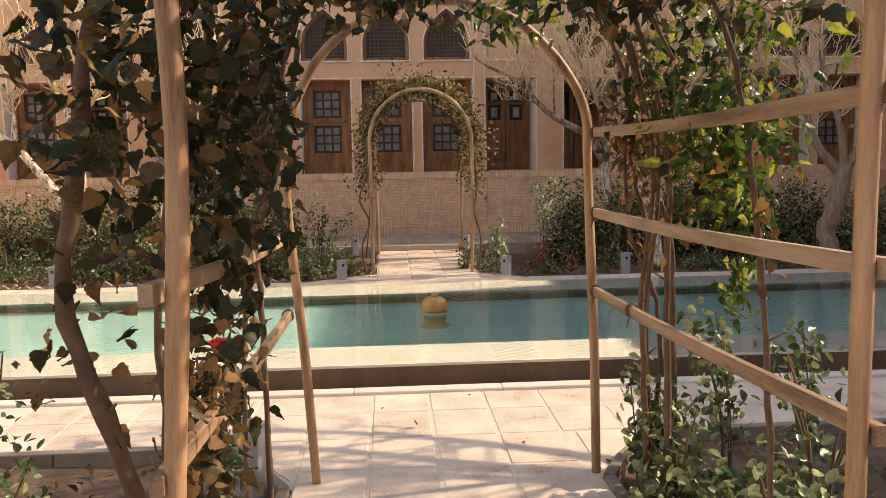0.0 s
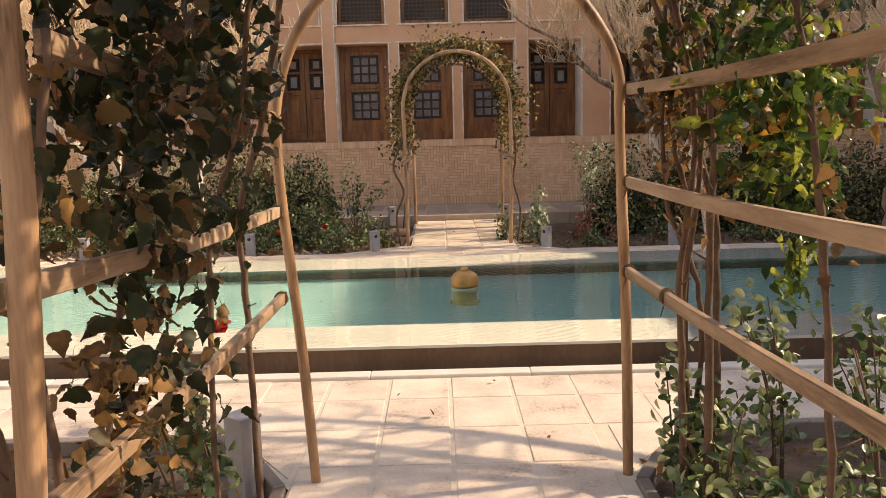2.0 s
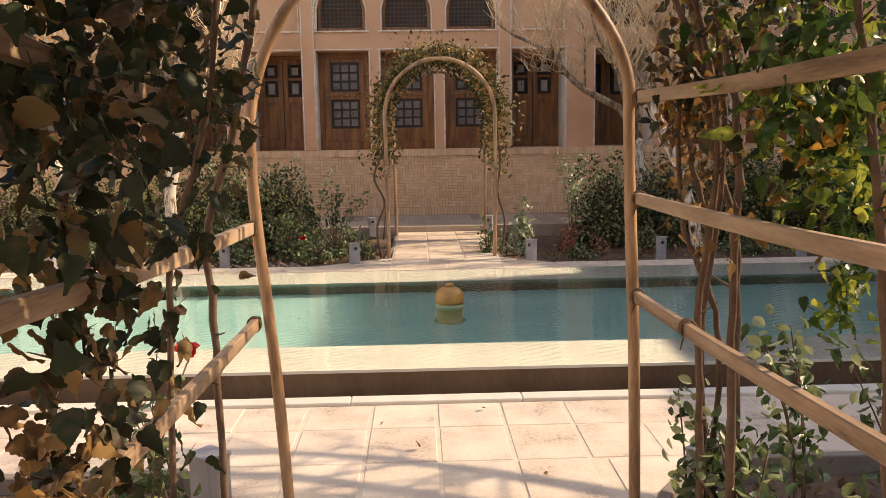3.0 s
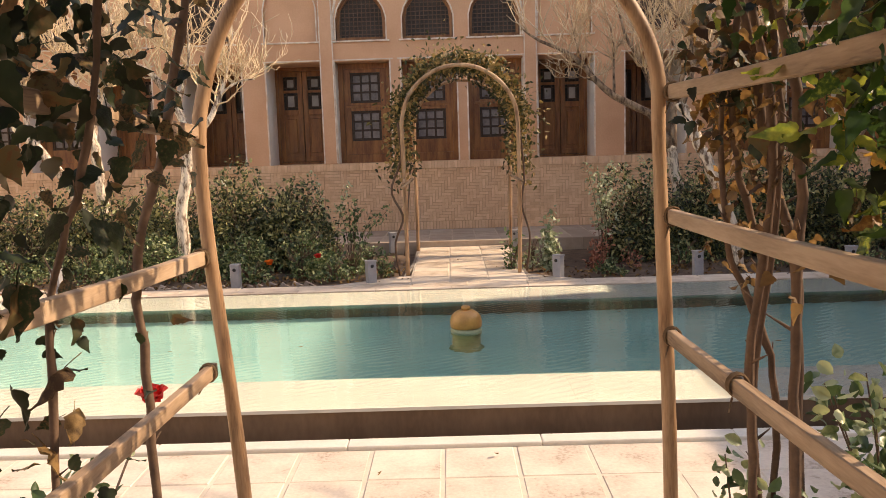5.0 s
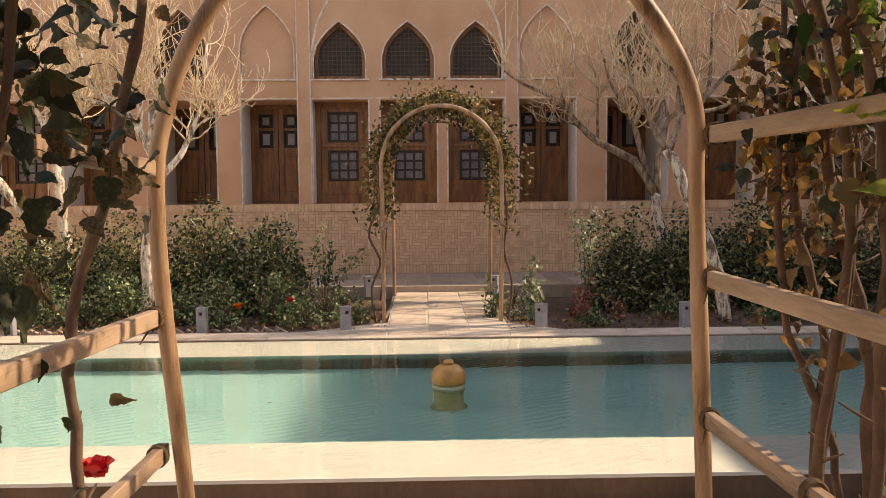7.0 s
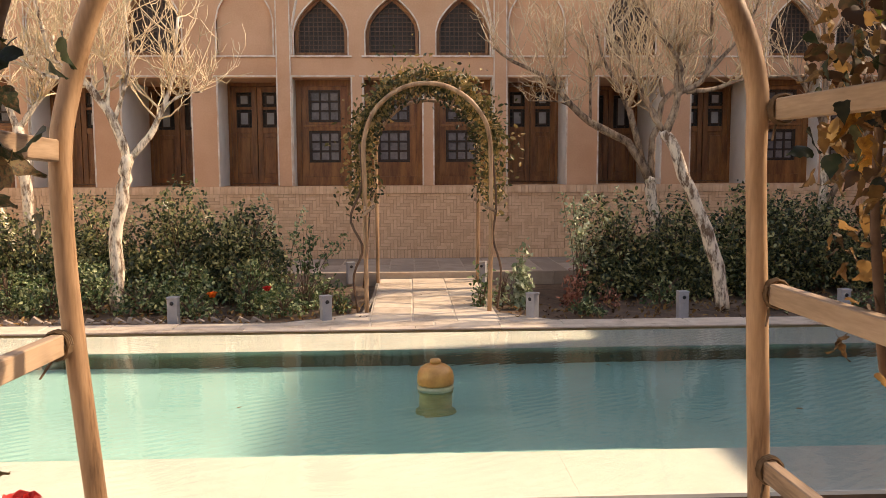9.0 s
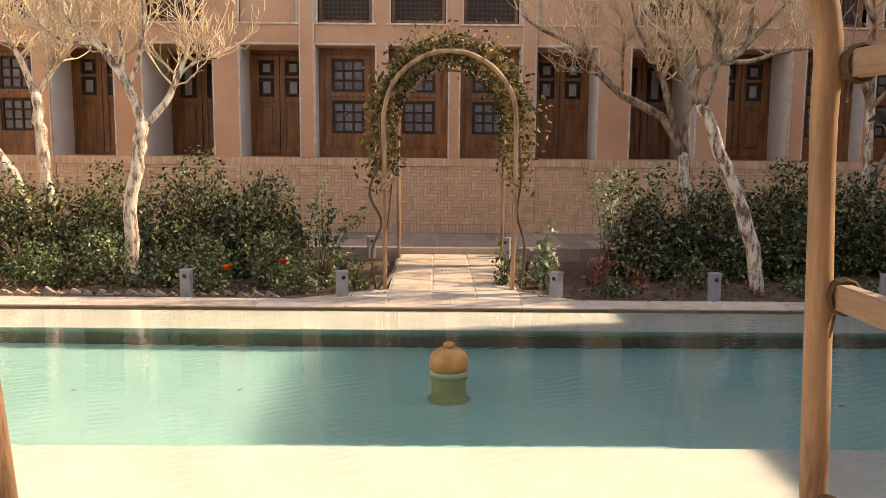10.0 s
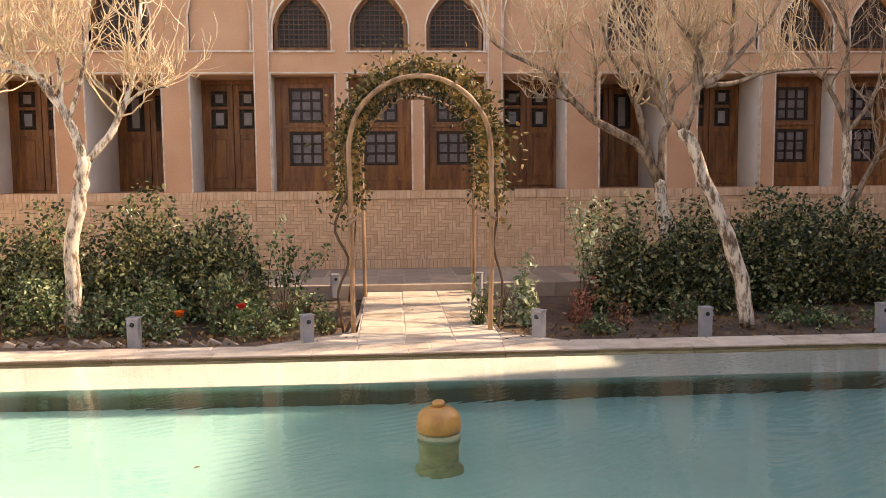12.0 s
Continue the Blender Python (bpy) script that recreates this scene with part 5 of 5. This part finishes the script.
tree((-5.0, 12.2, -0.06), "leaning bare tree with white bark in the hedge", [
    ([(-4.75, 12.0, -0.06), (-4.95, 12.05, 0.8), (-5.3, 12.1, 1.35), (-5.75, 12.1, 1.85)], 0.075, 0.055, True),
    ([(-5.7, 12.1, 1.8), (-6.1, 12.1, 2.3), (-6.4, 12.1, 3.0)], 0.05, 0.018, False),
    ([(-5.6, 12.1, 1.7), (-5.6, 12.1, 2.3), (-5.7, 12.1, 3.0)], 0.045, 0.016, False)], 130, 103, M_BARK)
tree((3.27, 10.28, -0.06), "leaning bare tree with flaking pale bark", [
    ([(3.27, 10.28, -0.06), (3.20, 10.28, 0.35), (3.06, 10.3, 0.85), (2.83, 10.3, 1.33), (2.68, 10.3, 1.69), (2.60, 10.3, 1.84)], 0.075, 0.055, True),
    ([(2.62, 10.3, 1.79), (2.71, 10.3, 2.02), (2.75, 10.3, 2.21), (2.88, 10.32, 2.26), (3.04, 10.35, 2.39), (3.11, 10.4, 2.75), (3.12, 10.4, 3.3)], 0.046, 0.015, False),
    ([(2.76, 10.3, 2.22), (2.78, 10.3, 2.39), (2.70, 10.28, 2.59), (2.44, 10.25, 2.92), (2.30, 10.25, 3.3)], 0.034, 0.013, False),
    ([(2.73, 10.3, 2.18), (2.73, 10.33, 2.39), (2.76, 10.36, 2.69), (2.77, 10.4, 3.3)], 0.030, 0.012, False),
    ([(3.02, 10.35, 2.37), (3.25, 10.35, 2.62), (3.46, 10.35, 2.87), (3.6, 10.35, 3.2)], 0.026, 0.010, False),
    ([(2.61, 10.3, 1.82), (2.50, 10.3, 1.95), (2.42, 10.28, 2.12), (2.25, 10.25, 2.45), (2.12, 10.25, 2.9)], 0.030, 0.011, False),
    ([(2.84, 10.32, 2.22), (3.15, 10.4, 2.26), (3.42, 10.4, 2.35), (3.71, 10.4, 2.38), (4.1, 10.4, 2.40)], 0.026, 0.010, False)], 190, 104, M_BARK, M_LIMB, M_TWIG3, up=1.0)
tree((3.02, 12.2, -0.06), "many-stemmed bare tree rising behind the hedge", [
    ([(3.14, 12.2, -0.06), (3.12, 12.2, 0.7), (3.06, 12.2, 1.15), (3.03, 12.2, 1.36)], 0.085, 0.068, True),
    ([(3.04, 12.2, 1.28), (2.77, 12.2, 1.75), (2.31, 12.2, 1.99), (2.04, 12.2, 2.21), (1.81, 12.2, 2.47), (1.61, 12.2, 2.63), (1.25, 12.2, 2.79), (1.03, 12.2, 2.95)], 0.060, 0.012, False),
    ([(3.05, 12.2, 1.30), (3.06, 12.2, 1.85), (3.14, 12.2, 2.01), (2.92, 12.2, 2.34), (2.83, 12.2, 2.56), (2.53, 12.2, 2.95), (2.4, 12.2, 3.4)], 0.052, 0.014, False),
    ([(3.13, 12.2, 2.00), (3.18, 12.2, 2.27), (3.37, 12.2, 2.47), (3.41, 12.2, 2.60), (3.6, 12.2, 3.1)], 0.038, 0.014, False),
    ([(3.18, 12.2, 2.34), (3.13, 12.2, 2.56), (3.0, 12.2, 2.79), (2.99, 12.2, 3.3)], 0.028, 0.012, False),
    ([(2.94, 12.2, 1.50), (2.77, 12.18, 2.11), (2.72, 12.18, 2.21), (2.60, 12.18, 2.47), (2.43, 12.18, 2.76), (2.3, 12.18, 3.2)], 0.045, 0.013, False),
    ([(2.26, 12.2, 2.01), (2.26, 12.2, 2.34), (2.25, 12.2, 2.76), (2.17, 12.2, 3.1)], 0.022, 0.009, False),
    ([(1.91, 12.2, 2.37), (1.77, 12.2, 2.69), (1.69, 12.2, 3.1)], 0.017, 0.008, False),
    ([(2.06, 12.2, 2.20), (1.84, 12.2, 2.28), (1.48, 12.2, 2.29)], 0.014, 0.006, False)], 230, 105, M_BARK, M_LIMB, M_TWIG3, up=1.0)
tree((5.3, 12.2, -0.06), "forked bare tree with pale bark behind the hedge", [
    ([(5.26, 12.2, -0.06), (5.27, 12.2, 0.6), (5.29, 12.2, 1.3), (5.28, 12.2, 1.9)], 0.062, 0.048, True),
    ([(5.27, 12.2, 1.85), (5.16, 12.2, 2.18), (4.84, 12.2, 2.69), (4.56, 12.2, 3.02)], 0.036, 0.012, False),
    ([(5.28, 12.2, 1.85), (5.26, 12.2, 2.56), (5.24, 12.2, 3.02), (5.16, 12.2, 3.5)], 0.036, 0.012, False),
    ([(5.28, 12.2, 1.88), (5.5, 12.2, 2.15), (5.65, 12.2, 2.5), (5.7, 12.2, 3.1)], 0.032, 0.012, False),
    ([(5.28, 12.2, 0.85), (5.58, 12.2, 1.44), (5.76, 12.2, 1.75), (6.05, 12.2, 2.3)], 0.040, 0.016, False),
    # two high limbs added to lay branch shadows across the far path
    ([(5.24, 12.2, 2.9), (4.9, 12.1, 3.4), (4.4, 12.0, 3.7), (4.0, 11.9, 3.9)], 0.026, 0.012, True),
    ([(5.17, 12.2, 3.3), (5.2, 12.6, 3.7), (4.9, 12.9, 4.0), (4.4, 13.0, 4.1)], 0.026, 0.012, True)], 60, 106, M_BARK, M_LIMB, M_TWIGSHADE)
tree((5.75, 10.4, -0.06), "stout bare tree with brown spreading limbs", [
    ([(5.55, 10.4, -0.06), (5.60, 10.4, 0.5), (5.72, 10.4, 0.95), (5.76, 10.4, 1.25)], 0.13, 0.11, True),
    ([(5.74, 10.4, 1.15), (5.45, 10.4, 1.45), (5.25, 10.4, 1.9), (5.1, 10.4, 2.6), (4.9, 10.4, 3.3)], 0.07, 0.025, False),
    ([(5.78, 10.4, 1.2), (5.70, 10.4, 1.8), (5.45, 10.4, 2.5), (5.4, 10.4, 3.3)], 0.06, 0.022, False),
    ([(5.80, 10.4, 1.2), (6.1, 10.4, 1.7), (6.2, 10.4, 2.4), (6.3, 10.4, 3.2)], 0.07, 0.025, False),
    # two more added limbs, placed for their shadows on the path
    ([(5.4, 10.4, 3.1), (5.1, 10.8, 3.5), (4.7, 11.0, 3.6), (4.2, 11.2, 3.7)], 0.032, 0.014, True),
    ([(5.42, 10.4, 2.9), (5.2, 11.1, 3.3), (4.9, 11.6, 3.6), (4.3, 11.9, 3.75)], 0.032, 0.014, True)], 120, 107, M_BARK2)


# tree added out of view so that its branch shadows streak the paving
tree((3.7, 3.7, -0.06), "unseen bare tree added to shade the near paving", [
    ([(3.7, 3.7, -0.06), (3.68, 3.7, 0.6), (3.72, 3.75, 1.2), (3.66, 3.8, 1.8)], 0.09, 0.07, True),
    ([(3.66, 3.8, 1.7), (3.4, 4.2, 2.3), (3.1, 4.7, 2.8), (2.9, 4.9, 3.3)], 0.05, 0.02, False),
    ([(3.66, 3.8, 1.75), (3.8, 4.4, 2.4), (3.6, 4.9, 2.9), (3.4, 5.2, 3.4)], 0.05, 0.02, False),
    ([(3.66, 3.8, 1.75), (3.9, 4.0, 2.4), (3.9, 4.4, 3.1), (3.8, 4.6, 3.7)], 0.05, 0.02, False),
    ([(3.5, 4.0, 2.1), (3.2, 4.3, 2.5), (2.9, 4.4, 3.0)], 0.04, 0.015, False)], 150, 108, M_BARK)


# ---- litter on the soil ----
rng = np.random.default_rng(21)
pts = []
for k in range(2200):
    if rng.random() < 0.7:
        x, y = rng.uniform(-5, 6), rng.uniform(9.7, 11.2)
        if -0.45 < x < 0.82:
            continue
    else:
        x, y = rng.uniform(-2.4, 2.4), rng.uniform(2.0, 3.9)
        if abs(x) < 0.75:
            continue
    pts.append((x, y, -0.035 + rng.uniform(0, 0.02)))
tagged(part("leaf_litter", leaves(pts, 0.06, 0.035, rng, 0.0, (0, 0, -0.0), 0, tilt=4.0), M_DRY), "scattered dry brown leaves on the soil", "leaf litter", kind="stuff")
rng = np.random.default_rng(22)
for x, y in ((-0.30, 4.56), (0.22, 4.72), (0.42, 3.9), (-0.12, 4.2), (0.55, 10.6), (0.1, 11.3)):
    s = leaves([(0, 0, 0.006)], 0.05, 0.032, rng, 0.0, tilt=6.0)
    tagged(part("fallen_leaf", s, M_DRY, at=(x, y, 0.004)), "single dry leaf lying on the stone paving", "leaf", "fallen leaves on the paving")

rng = np.random.default_rng(23)
for x, y in ((-1.85, 6.34), (-0.99, 6.36), (2.10, 6.18), (1.3, 7.2)):
    s = leaves([(0, 0, 0)], 0.05, 0.03, rng, 0.0, tilt=9.0)
    s.v = [(a, b, abs(c) * 0.2 + 0.002) for a, b, c in s.v]
    tagged(part("floating_leaf", s, M_DRY, at=(x, y, WATER)), "single brown leaf floating on the pool water", "leaf", "leaves on the water")

# ---- kerbs and paving ----
def kerb_row(name, label, mat, xs, y0, y1, z0, z1, c=0.008):
    ob = thing(name, label, "kerb", kind="structure")
    for a, b in zip(xs[:-1], xs[1:]):
        part("kerb_stone", Soup().box(a + 0.0006, y0, z0, b - 0.0006, y1, z1, c), mat, ob)
    return ob


kerb_row("kerb_near", "pale stone kerb along the pool channel", M_KERB, [-7 + 0.93 * i for i in range(16)], 4.845, 4.955, -0.28, 0.018)
kerb_row("coping_far", "worn rounded stone coping beyond the pool", M_PATH, [-7 + 0.78 * i for i in range(19)], 9.235, 9.36, -0.014, 0.004, 0.006)
kerb_row("coping_lip", "mossy moulding under the far coping", M_MOSS, [-7 + 1.56 * i for i in range(10)], 9.25, 9.35, -0.036, -0.0145, 0.008)
kerb_row("coping_foot", "mossy lower step of the far coping", M_MOSS, [-7 + 1.56 * i for i in range(10)], 9.236, 9.35, -0.16, -0.0365, 0.010)


def beam(a, b, w, z0, z1):
    """A kerb stone between two plan points."""
    a, b = Vector((*a, 0)), Vector((*b, 0))
    d = (b - a)
    l = d.length
    d.normalize()
    s = Soup().box(0.002, -w / 2, z0, l - 0.002, w / 2, z1, 0.008)
    m = Matrix(((d.x, -d.y, 0, a.x), (d.y, d.x, 0, a.y), (0, 0, 1, 0), (0, 0, 0, 1)))
    s.v = [tuple(m @ Vector(v)) for v in s.v]
    return s


bk = thing("bed_kerb", "grey stone kerb round the flower beds", "kerb", kind="structure")
for sgn, gx in ((-1, -0.005), (1, 0.0)):
    def P(x, y):
        return (sgn * x + gx, y)
    line = [P(7.0, 4.0), P(5.6, 4.0), P(4.2, 4.0), P(2.8, 4.0), P(1.95, 4.0), P(1.12, 4.0), P(0.86, 3.66), P(0.73, 3.42), P(0.73, 2.4), P(0.73, 1.2), P(0.73, 0.0)]
    for a, b in zip(line[:-1], line[1:]):
        part("kerb_stone", beam(a, b, 0.055, -0.12, 0.012), M_DARKKERB, bk)
far_l = [(-7, 9.64), (-5.5, 9.64), (-4, 9.64), (-2.6, 9.64), (-1.27, 9.64), (-0.9, 9.86), (-0.5, 10.16), (-0.44, 11.2), (-0.44, 12.72)]
far_r = [(7, 9.62), (5.5, 9.62), (4, 9.62), (2.7, 9.62), (1.38, 9.62), (1.16, 9.8), (0.86, 10.06), (0.85, 11.2), (0.86, 12.72)]
for line in (far_l, far_r):
    for a, b in zip(line[:-1], line[1:]):
        part("kerb_stone", beam(a, b, 0.04, -0.12, -0.002), M_DARKKERB, bk)
for x0, x1 in ((-7, -0.46), (0.88, 7)):
    n = 6
    for k in range(n):
        a, b = x0 + (x1 - x0) * k / n, x0 + (x1 - x0) * (k + 1) / n
        part("kerb_stone", beam((a, 12.72), (b, 12.72), 0.08, -0.12, 0.088), M_TERRACE, bk)

# bricks set on edge as a low zigzag border in the far beds
zz = thing("brick_border", "low zigzag border of tilted bricks in the bed", "border", kind="structure")
zm = bpy.data.meshes.new("tilted_brick")
zs_ = Soup().box(-0.085, -0.025, -0.045, 0.085, 0.025, 0.045, 0.006)
zm.from_pydata(zs_.v, [], zs_.f)
zm.materials.append(M_TERRACE)
rng = np.random.default_rng(31)
for i in range(34):
    x = -6.0 + i * 0.135
    piece("tilted_brick", zm, zz, pose(x, 10.06 + rng.normal() * 0.008, -0.086 + rng.normal() * 0.010, 0, 26 + rng.normal() * 5, rng.normal() * 4))
SLABS = {}


def slab(parent, x0, y0, x1, y1, z, mat, rng, name="paving_slab", gap=0.0075, thick=0.05):
    w, d = round(x1 - x0 - 2 * gap, 3), round(y1 - y0 - 2 * gap, 3)
    key = (w, d, thick, mat.name)
    if key not in SLABS:
        me = bpy.data.meshes.new(name)
        c = 0.006
        hw, hd = w / 2, d / 2
        vs = [(-hw, -hd, -thick), (hw, -hd, -thick), (hw, hd, -thick), (-hw, hd, -thick), (-hw, -hd, -c), (hw, -hd, -c), (hw, hd, -c), (-hw, hd, -c),
              (-hw + c, -hd + c, 0), (hw - c, -hd + c, 0), (hw - c, hd - c, 0), (-hw + c, hd - c, 0)]
        fs = [(0, 1, 5, 4), (1, 2, 6, 5), (2, 3, 7, 6), (3, 0, 4, 7), (4, 5, 9, 8), (5, 6, 10, 9), (6, 7, 11, 10), (7, 4, 8, 11), (8, 9, 10, 11)]
        me.from_pydata(vs, [], fs)
        me.materials.append(mat)
        SLABS[key] = me
    piece(name, SLABS[key], parent, pose((x0 + x1) / 2, (y0 + y1) / 2, z + rng.normal() * 0.0012, rng.normal() * 0.12, rng.normal() * 0.12, 0))


rng = np.random.default_rng(51)
near_pave = thing("pavement_near", "worn sandstone slabs with pale joints before the pool", "paving", kind="structure")
part("joint_bed", Soup().box(-7, 4.02, -0.06, 7, 4.844, -0.004).box(-0.70, -2, -0.06, 0.70, 4.02, -0.004).add(
    [(-1.12, 4.02, -0.004), (-0.70, 3.42, -0.004), (-0.70, 4.02, -0.004), (1.12, 4.02, -0.004), (0.70, 4.02, -0.004), (0.70, 3.42, -0.004)], [(0, 1, 2), (3, 4, 5)]), M_GROUT, near_pave)
for i in range(-20, 21):
    x0 = -0.03 + 0.337 * i
    for y0, y1 in ((4.05, 4.48), (4.48, 4.844)):
        slab(near_pave, x0, y0, x0 + 0.337, y1, 0.0, M_STONE, rng)
for i in range(-2, 2):
    x0 = -0.03 + 0.337 * i
    for k in range(13):
        slab(near_pave, x0, 4.05 - 0.43 * (k + 1), x0 + 0.337, 4.05 - 0.43 * k, 0.0, M_STONE, rng)
for sgn in (-1, 1):
    tri = [(sgn * 0.72, 3.52, 0), (sgn * 0.72, 4.035, 0), (sgn * 1.07, 4.035, 0)]
    vs = tri + [(x, y, -0.05) for x, y, z in tri]
    part("corner_slab", Soup().add(vs, [(0, 1, 2) if sgn > 0 else (2, 1, 0), (0, 3, 4, 1), (1, 4, 5, 2), (2, 5, 3, 0)]), M_STONE, near_pave)

far_pave = thing("pavement_far", "sandstone path slabs and pool-side strip beyond the pool", "paving", kind="structure")
part("joint_bed", Soup().box(-7, 9.34, -0.07, 7, 9.63, -0.006).box(-0.43, 9.63, -0.07, 0.84, 12.70, -0.006).add(
    [(-1.27, 9.63, -0.006), (-0.43, 9.63, -0.006), (-0.43, 10.16, -0.006), (1.38, 9.63, -0.006), (0.84, 10.06, -0.006), (0.84, 9.63, -0.006)], [(0, 1, 2), (3, 4, 5)]), M_GROUT, far_pave)
for i in range(-11, 12):
    slab(far_pave, 0.2 + 0.6 * i, 9.36, 0.8 + 0.6 * i, 9.625, 0.0, M_PATH, rng)
for k in range(8):
    y0 = 9.63 + 0.385 * k
    for x0, x1 in ((-0.42, 0.0), (0.0, 0.42), (0.42, 0.835)):
        slab(far_pave, x0, y0, x1, min(y0 + 0.385, 12.69), 0.0, M_PATH, rng)
for tri in ([(-1.22, 9.632, 0), (-0.43, 9.632, 0), (-0.43, 10.14, 0)], [(0.845, 10.03, 0), (0.845, 9.632, 0), (1.33, 9.632, 0)]):
    vs = tri + [(x, y, -0.05) for x, y, z in tri]
    part("corner_slab", Soup().add(vs, [(0, 1, 2), (0, 3, 4, 1), (1, 4, 5, 2), (2, 5, 3, 0)]), M_PATH, far_pave)

terrace = thing("pavement_terrace", "grey stone terrace slabs at the foot of the facade", "paving", kind="structure")
part("joint_bed", Soup().box(-9, 12.70, -0.1, 9, YF + 0.06, 0.081), M_DARKGROUT, terrace)
for i in range(-24, 25):
    for y0, y1 in ((12.765, 13.60), (13.60, YF + 0.05)):
        slab(terrace, 0.045 + 0.345 * i, y0, 0.39 + 0.345 * i, y1, 0.085, M_TERRACE, rng, gap=0.009)

# ---- brick dado ----
BRICKS = {}
dado = thing("dado", "buff brick dado with herringbone panels and a soldier course sill", "wall", kind="structure")
rest = Soup()
count = 0


def brick(x0, z0, x1, z1, proud, near):
    """One brick of the dado: a part of its own near the path, else joined to the rest."""
    global count
    w, h = round(x1 - x0, 3), round(z1 - z0, 3)
    if w < 0.012 or h < 0.012:
        return
    y = YF - proud + random.uniform(-0.002, 0.002)
    if near and count < 300:
        count += 1
        if (w, h) not in BRICKS:
            me = bpy.data.meshes.new("brick")
            c = 0.003
            vs = [(-w / 2, 0.06, -h / 2), (w / 2, 0.06, -h / 2), (w / 2, 0.06, h / 2), (-w / 2, 0.06, h / 2),
                  (-w / 2, c, -h / 2), (w / 2, c, -h / 2), (w / 2, c, h / 2), (-w / 2, c, h / 2),
                  (-w / 2 + c, 0, -h / 2 + c), (w / 2 - c, 0, -h / 2 + c), (w / 2 - c, 0, h / 2 - c), (-w / 2 + c, 0, h / 2 - c)]
            fs = [(0, 1, 5, 4), (1, 2, 6, 5), (2, 3, 7, 6), (3, 0, 4, 7), (4, 5, 9, 8), (5, 6, 10, 9), (6, 7, 11, 10), (7, 4, 8, 11), (8, 9, 10, 11)]
            me.from_pydata(vs, [], fs)
            me.materials.append(M_BRICK)
            BRICKS[(w, h)] = me
        piece("brick", BRICKS[(w, h)], dado, pose((x0 + x1) / 2, y, (z0 + z1) / 2))
    else:
        rest.box(x0, y, z0, x1, y + 0.06, z1)


def herringbone(x0, z0, x1, z1, near, L=0.153, W=0.051, g=0.006):
    span = int((x1 - x0 + z1 - z0) / W) + 8
    for m in range(-6, int((x1 - x0) / (2 * L)) + 6):
        for k in range(-span, span):
            ox, oz = x0 + k * W + 2 * L * m, z0 + k * W
            for a, b, c, d in ((ox, oz, ox + L, oz + W), (ox + L, oz + W - L, ox + L + W, oz + W)):
                a, b, c, d = max(a, x0), max(b, z0), min(c, x1), min(d, z1)
                if c - a > 0.02 and d - b > 0.02:
                    brick(a + g / 2, b + g / 2, c - g / 2, d - g / 2, 0.0, near)


def courses(x0, z0, x1, z1, near, proud=0.0, L=0.153, H=0.05, g=0.006):
    n = max(1, round((z1 - z0) / H))
    h = (z1 - z0) / n
    for j in range(n):
        x = x0 - (L / 2 if j % 2 else 0)
        while x < x1:
            a, b = max(x, x0), min(x + L, x1)
            if b - a > 0.02:
                brick(a + g / 2, z0 + j * h + g / 2, b - g / 2, z0 + (j + 1) * h - g / 2, proud, near)
            x += L


herringbone(-1.74, 0.22, 1.25, 1.08, True)
for a, b in ((-2.0, -1.74), (1.25, 1.50), (-5.9, -5.6), (5.2, 5.46), (-3.26, -2.88), (2.38, 2.88), (-4.72, -4.28), (3.84, 4.31)):
    courses(a, 0.09, b, 1.08, False, 0.012)
for a, b in ((-2.88, -2.0), (1.50, 2.38), (4.31, 5.2), (5.46, 8.5), (-5.6, -4.72), (-8.9, -5.9)):
    herringbone(a, 0.22, b, 1.08, False)
for a, b in ((-4.28, -3.26), (2.88, 3.84)):
    courses(a, 0.09, b, 1.08, False)
x = -8.9
while x < 8.9:
    w = 0.053
    brick(x + 0.0022, 1.083, x + w - 0.0022, 1.197, 0.020, False)
    brick(x + 0.004, 0.09, x + w - 0.004, 0.215, 0.004, False)
    x += w
r = part("brickwork", rest, M_BRICKS, dado)
r["kind"] = "stuff"
part("mortar", Soup().box(-8.9, YF + 0.012, 0.0, 8.9, YF + 0.059, 1.19), M_MORTAR, dado)
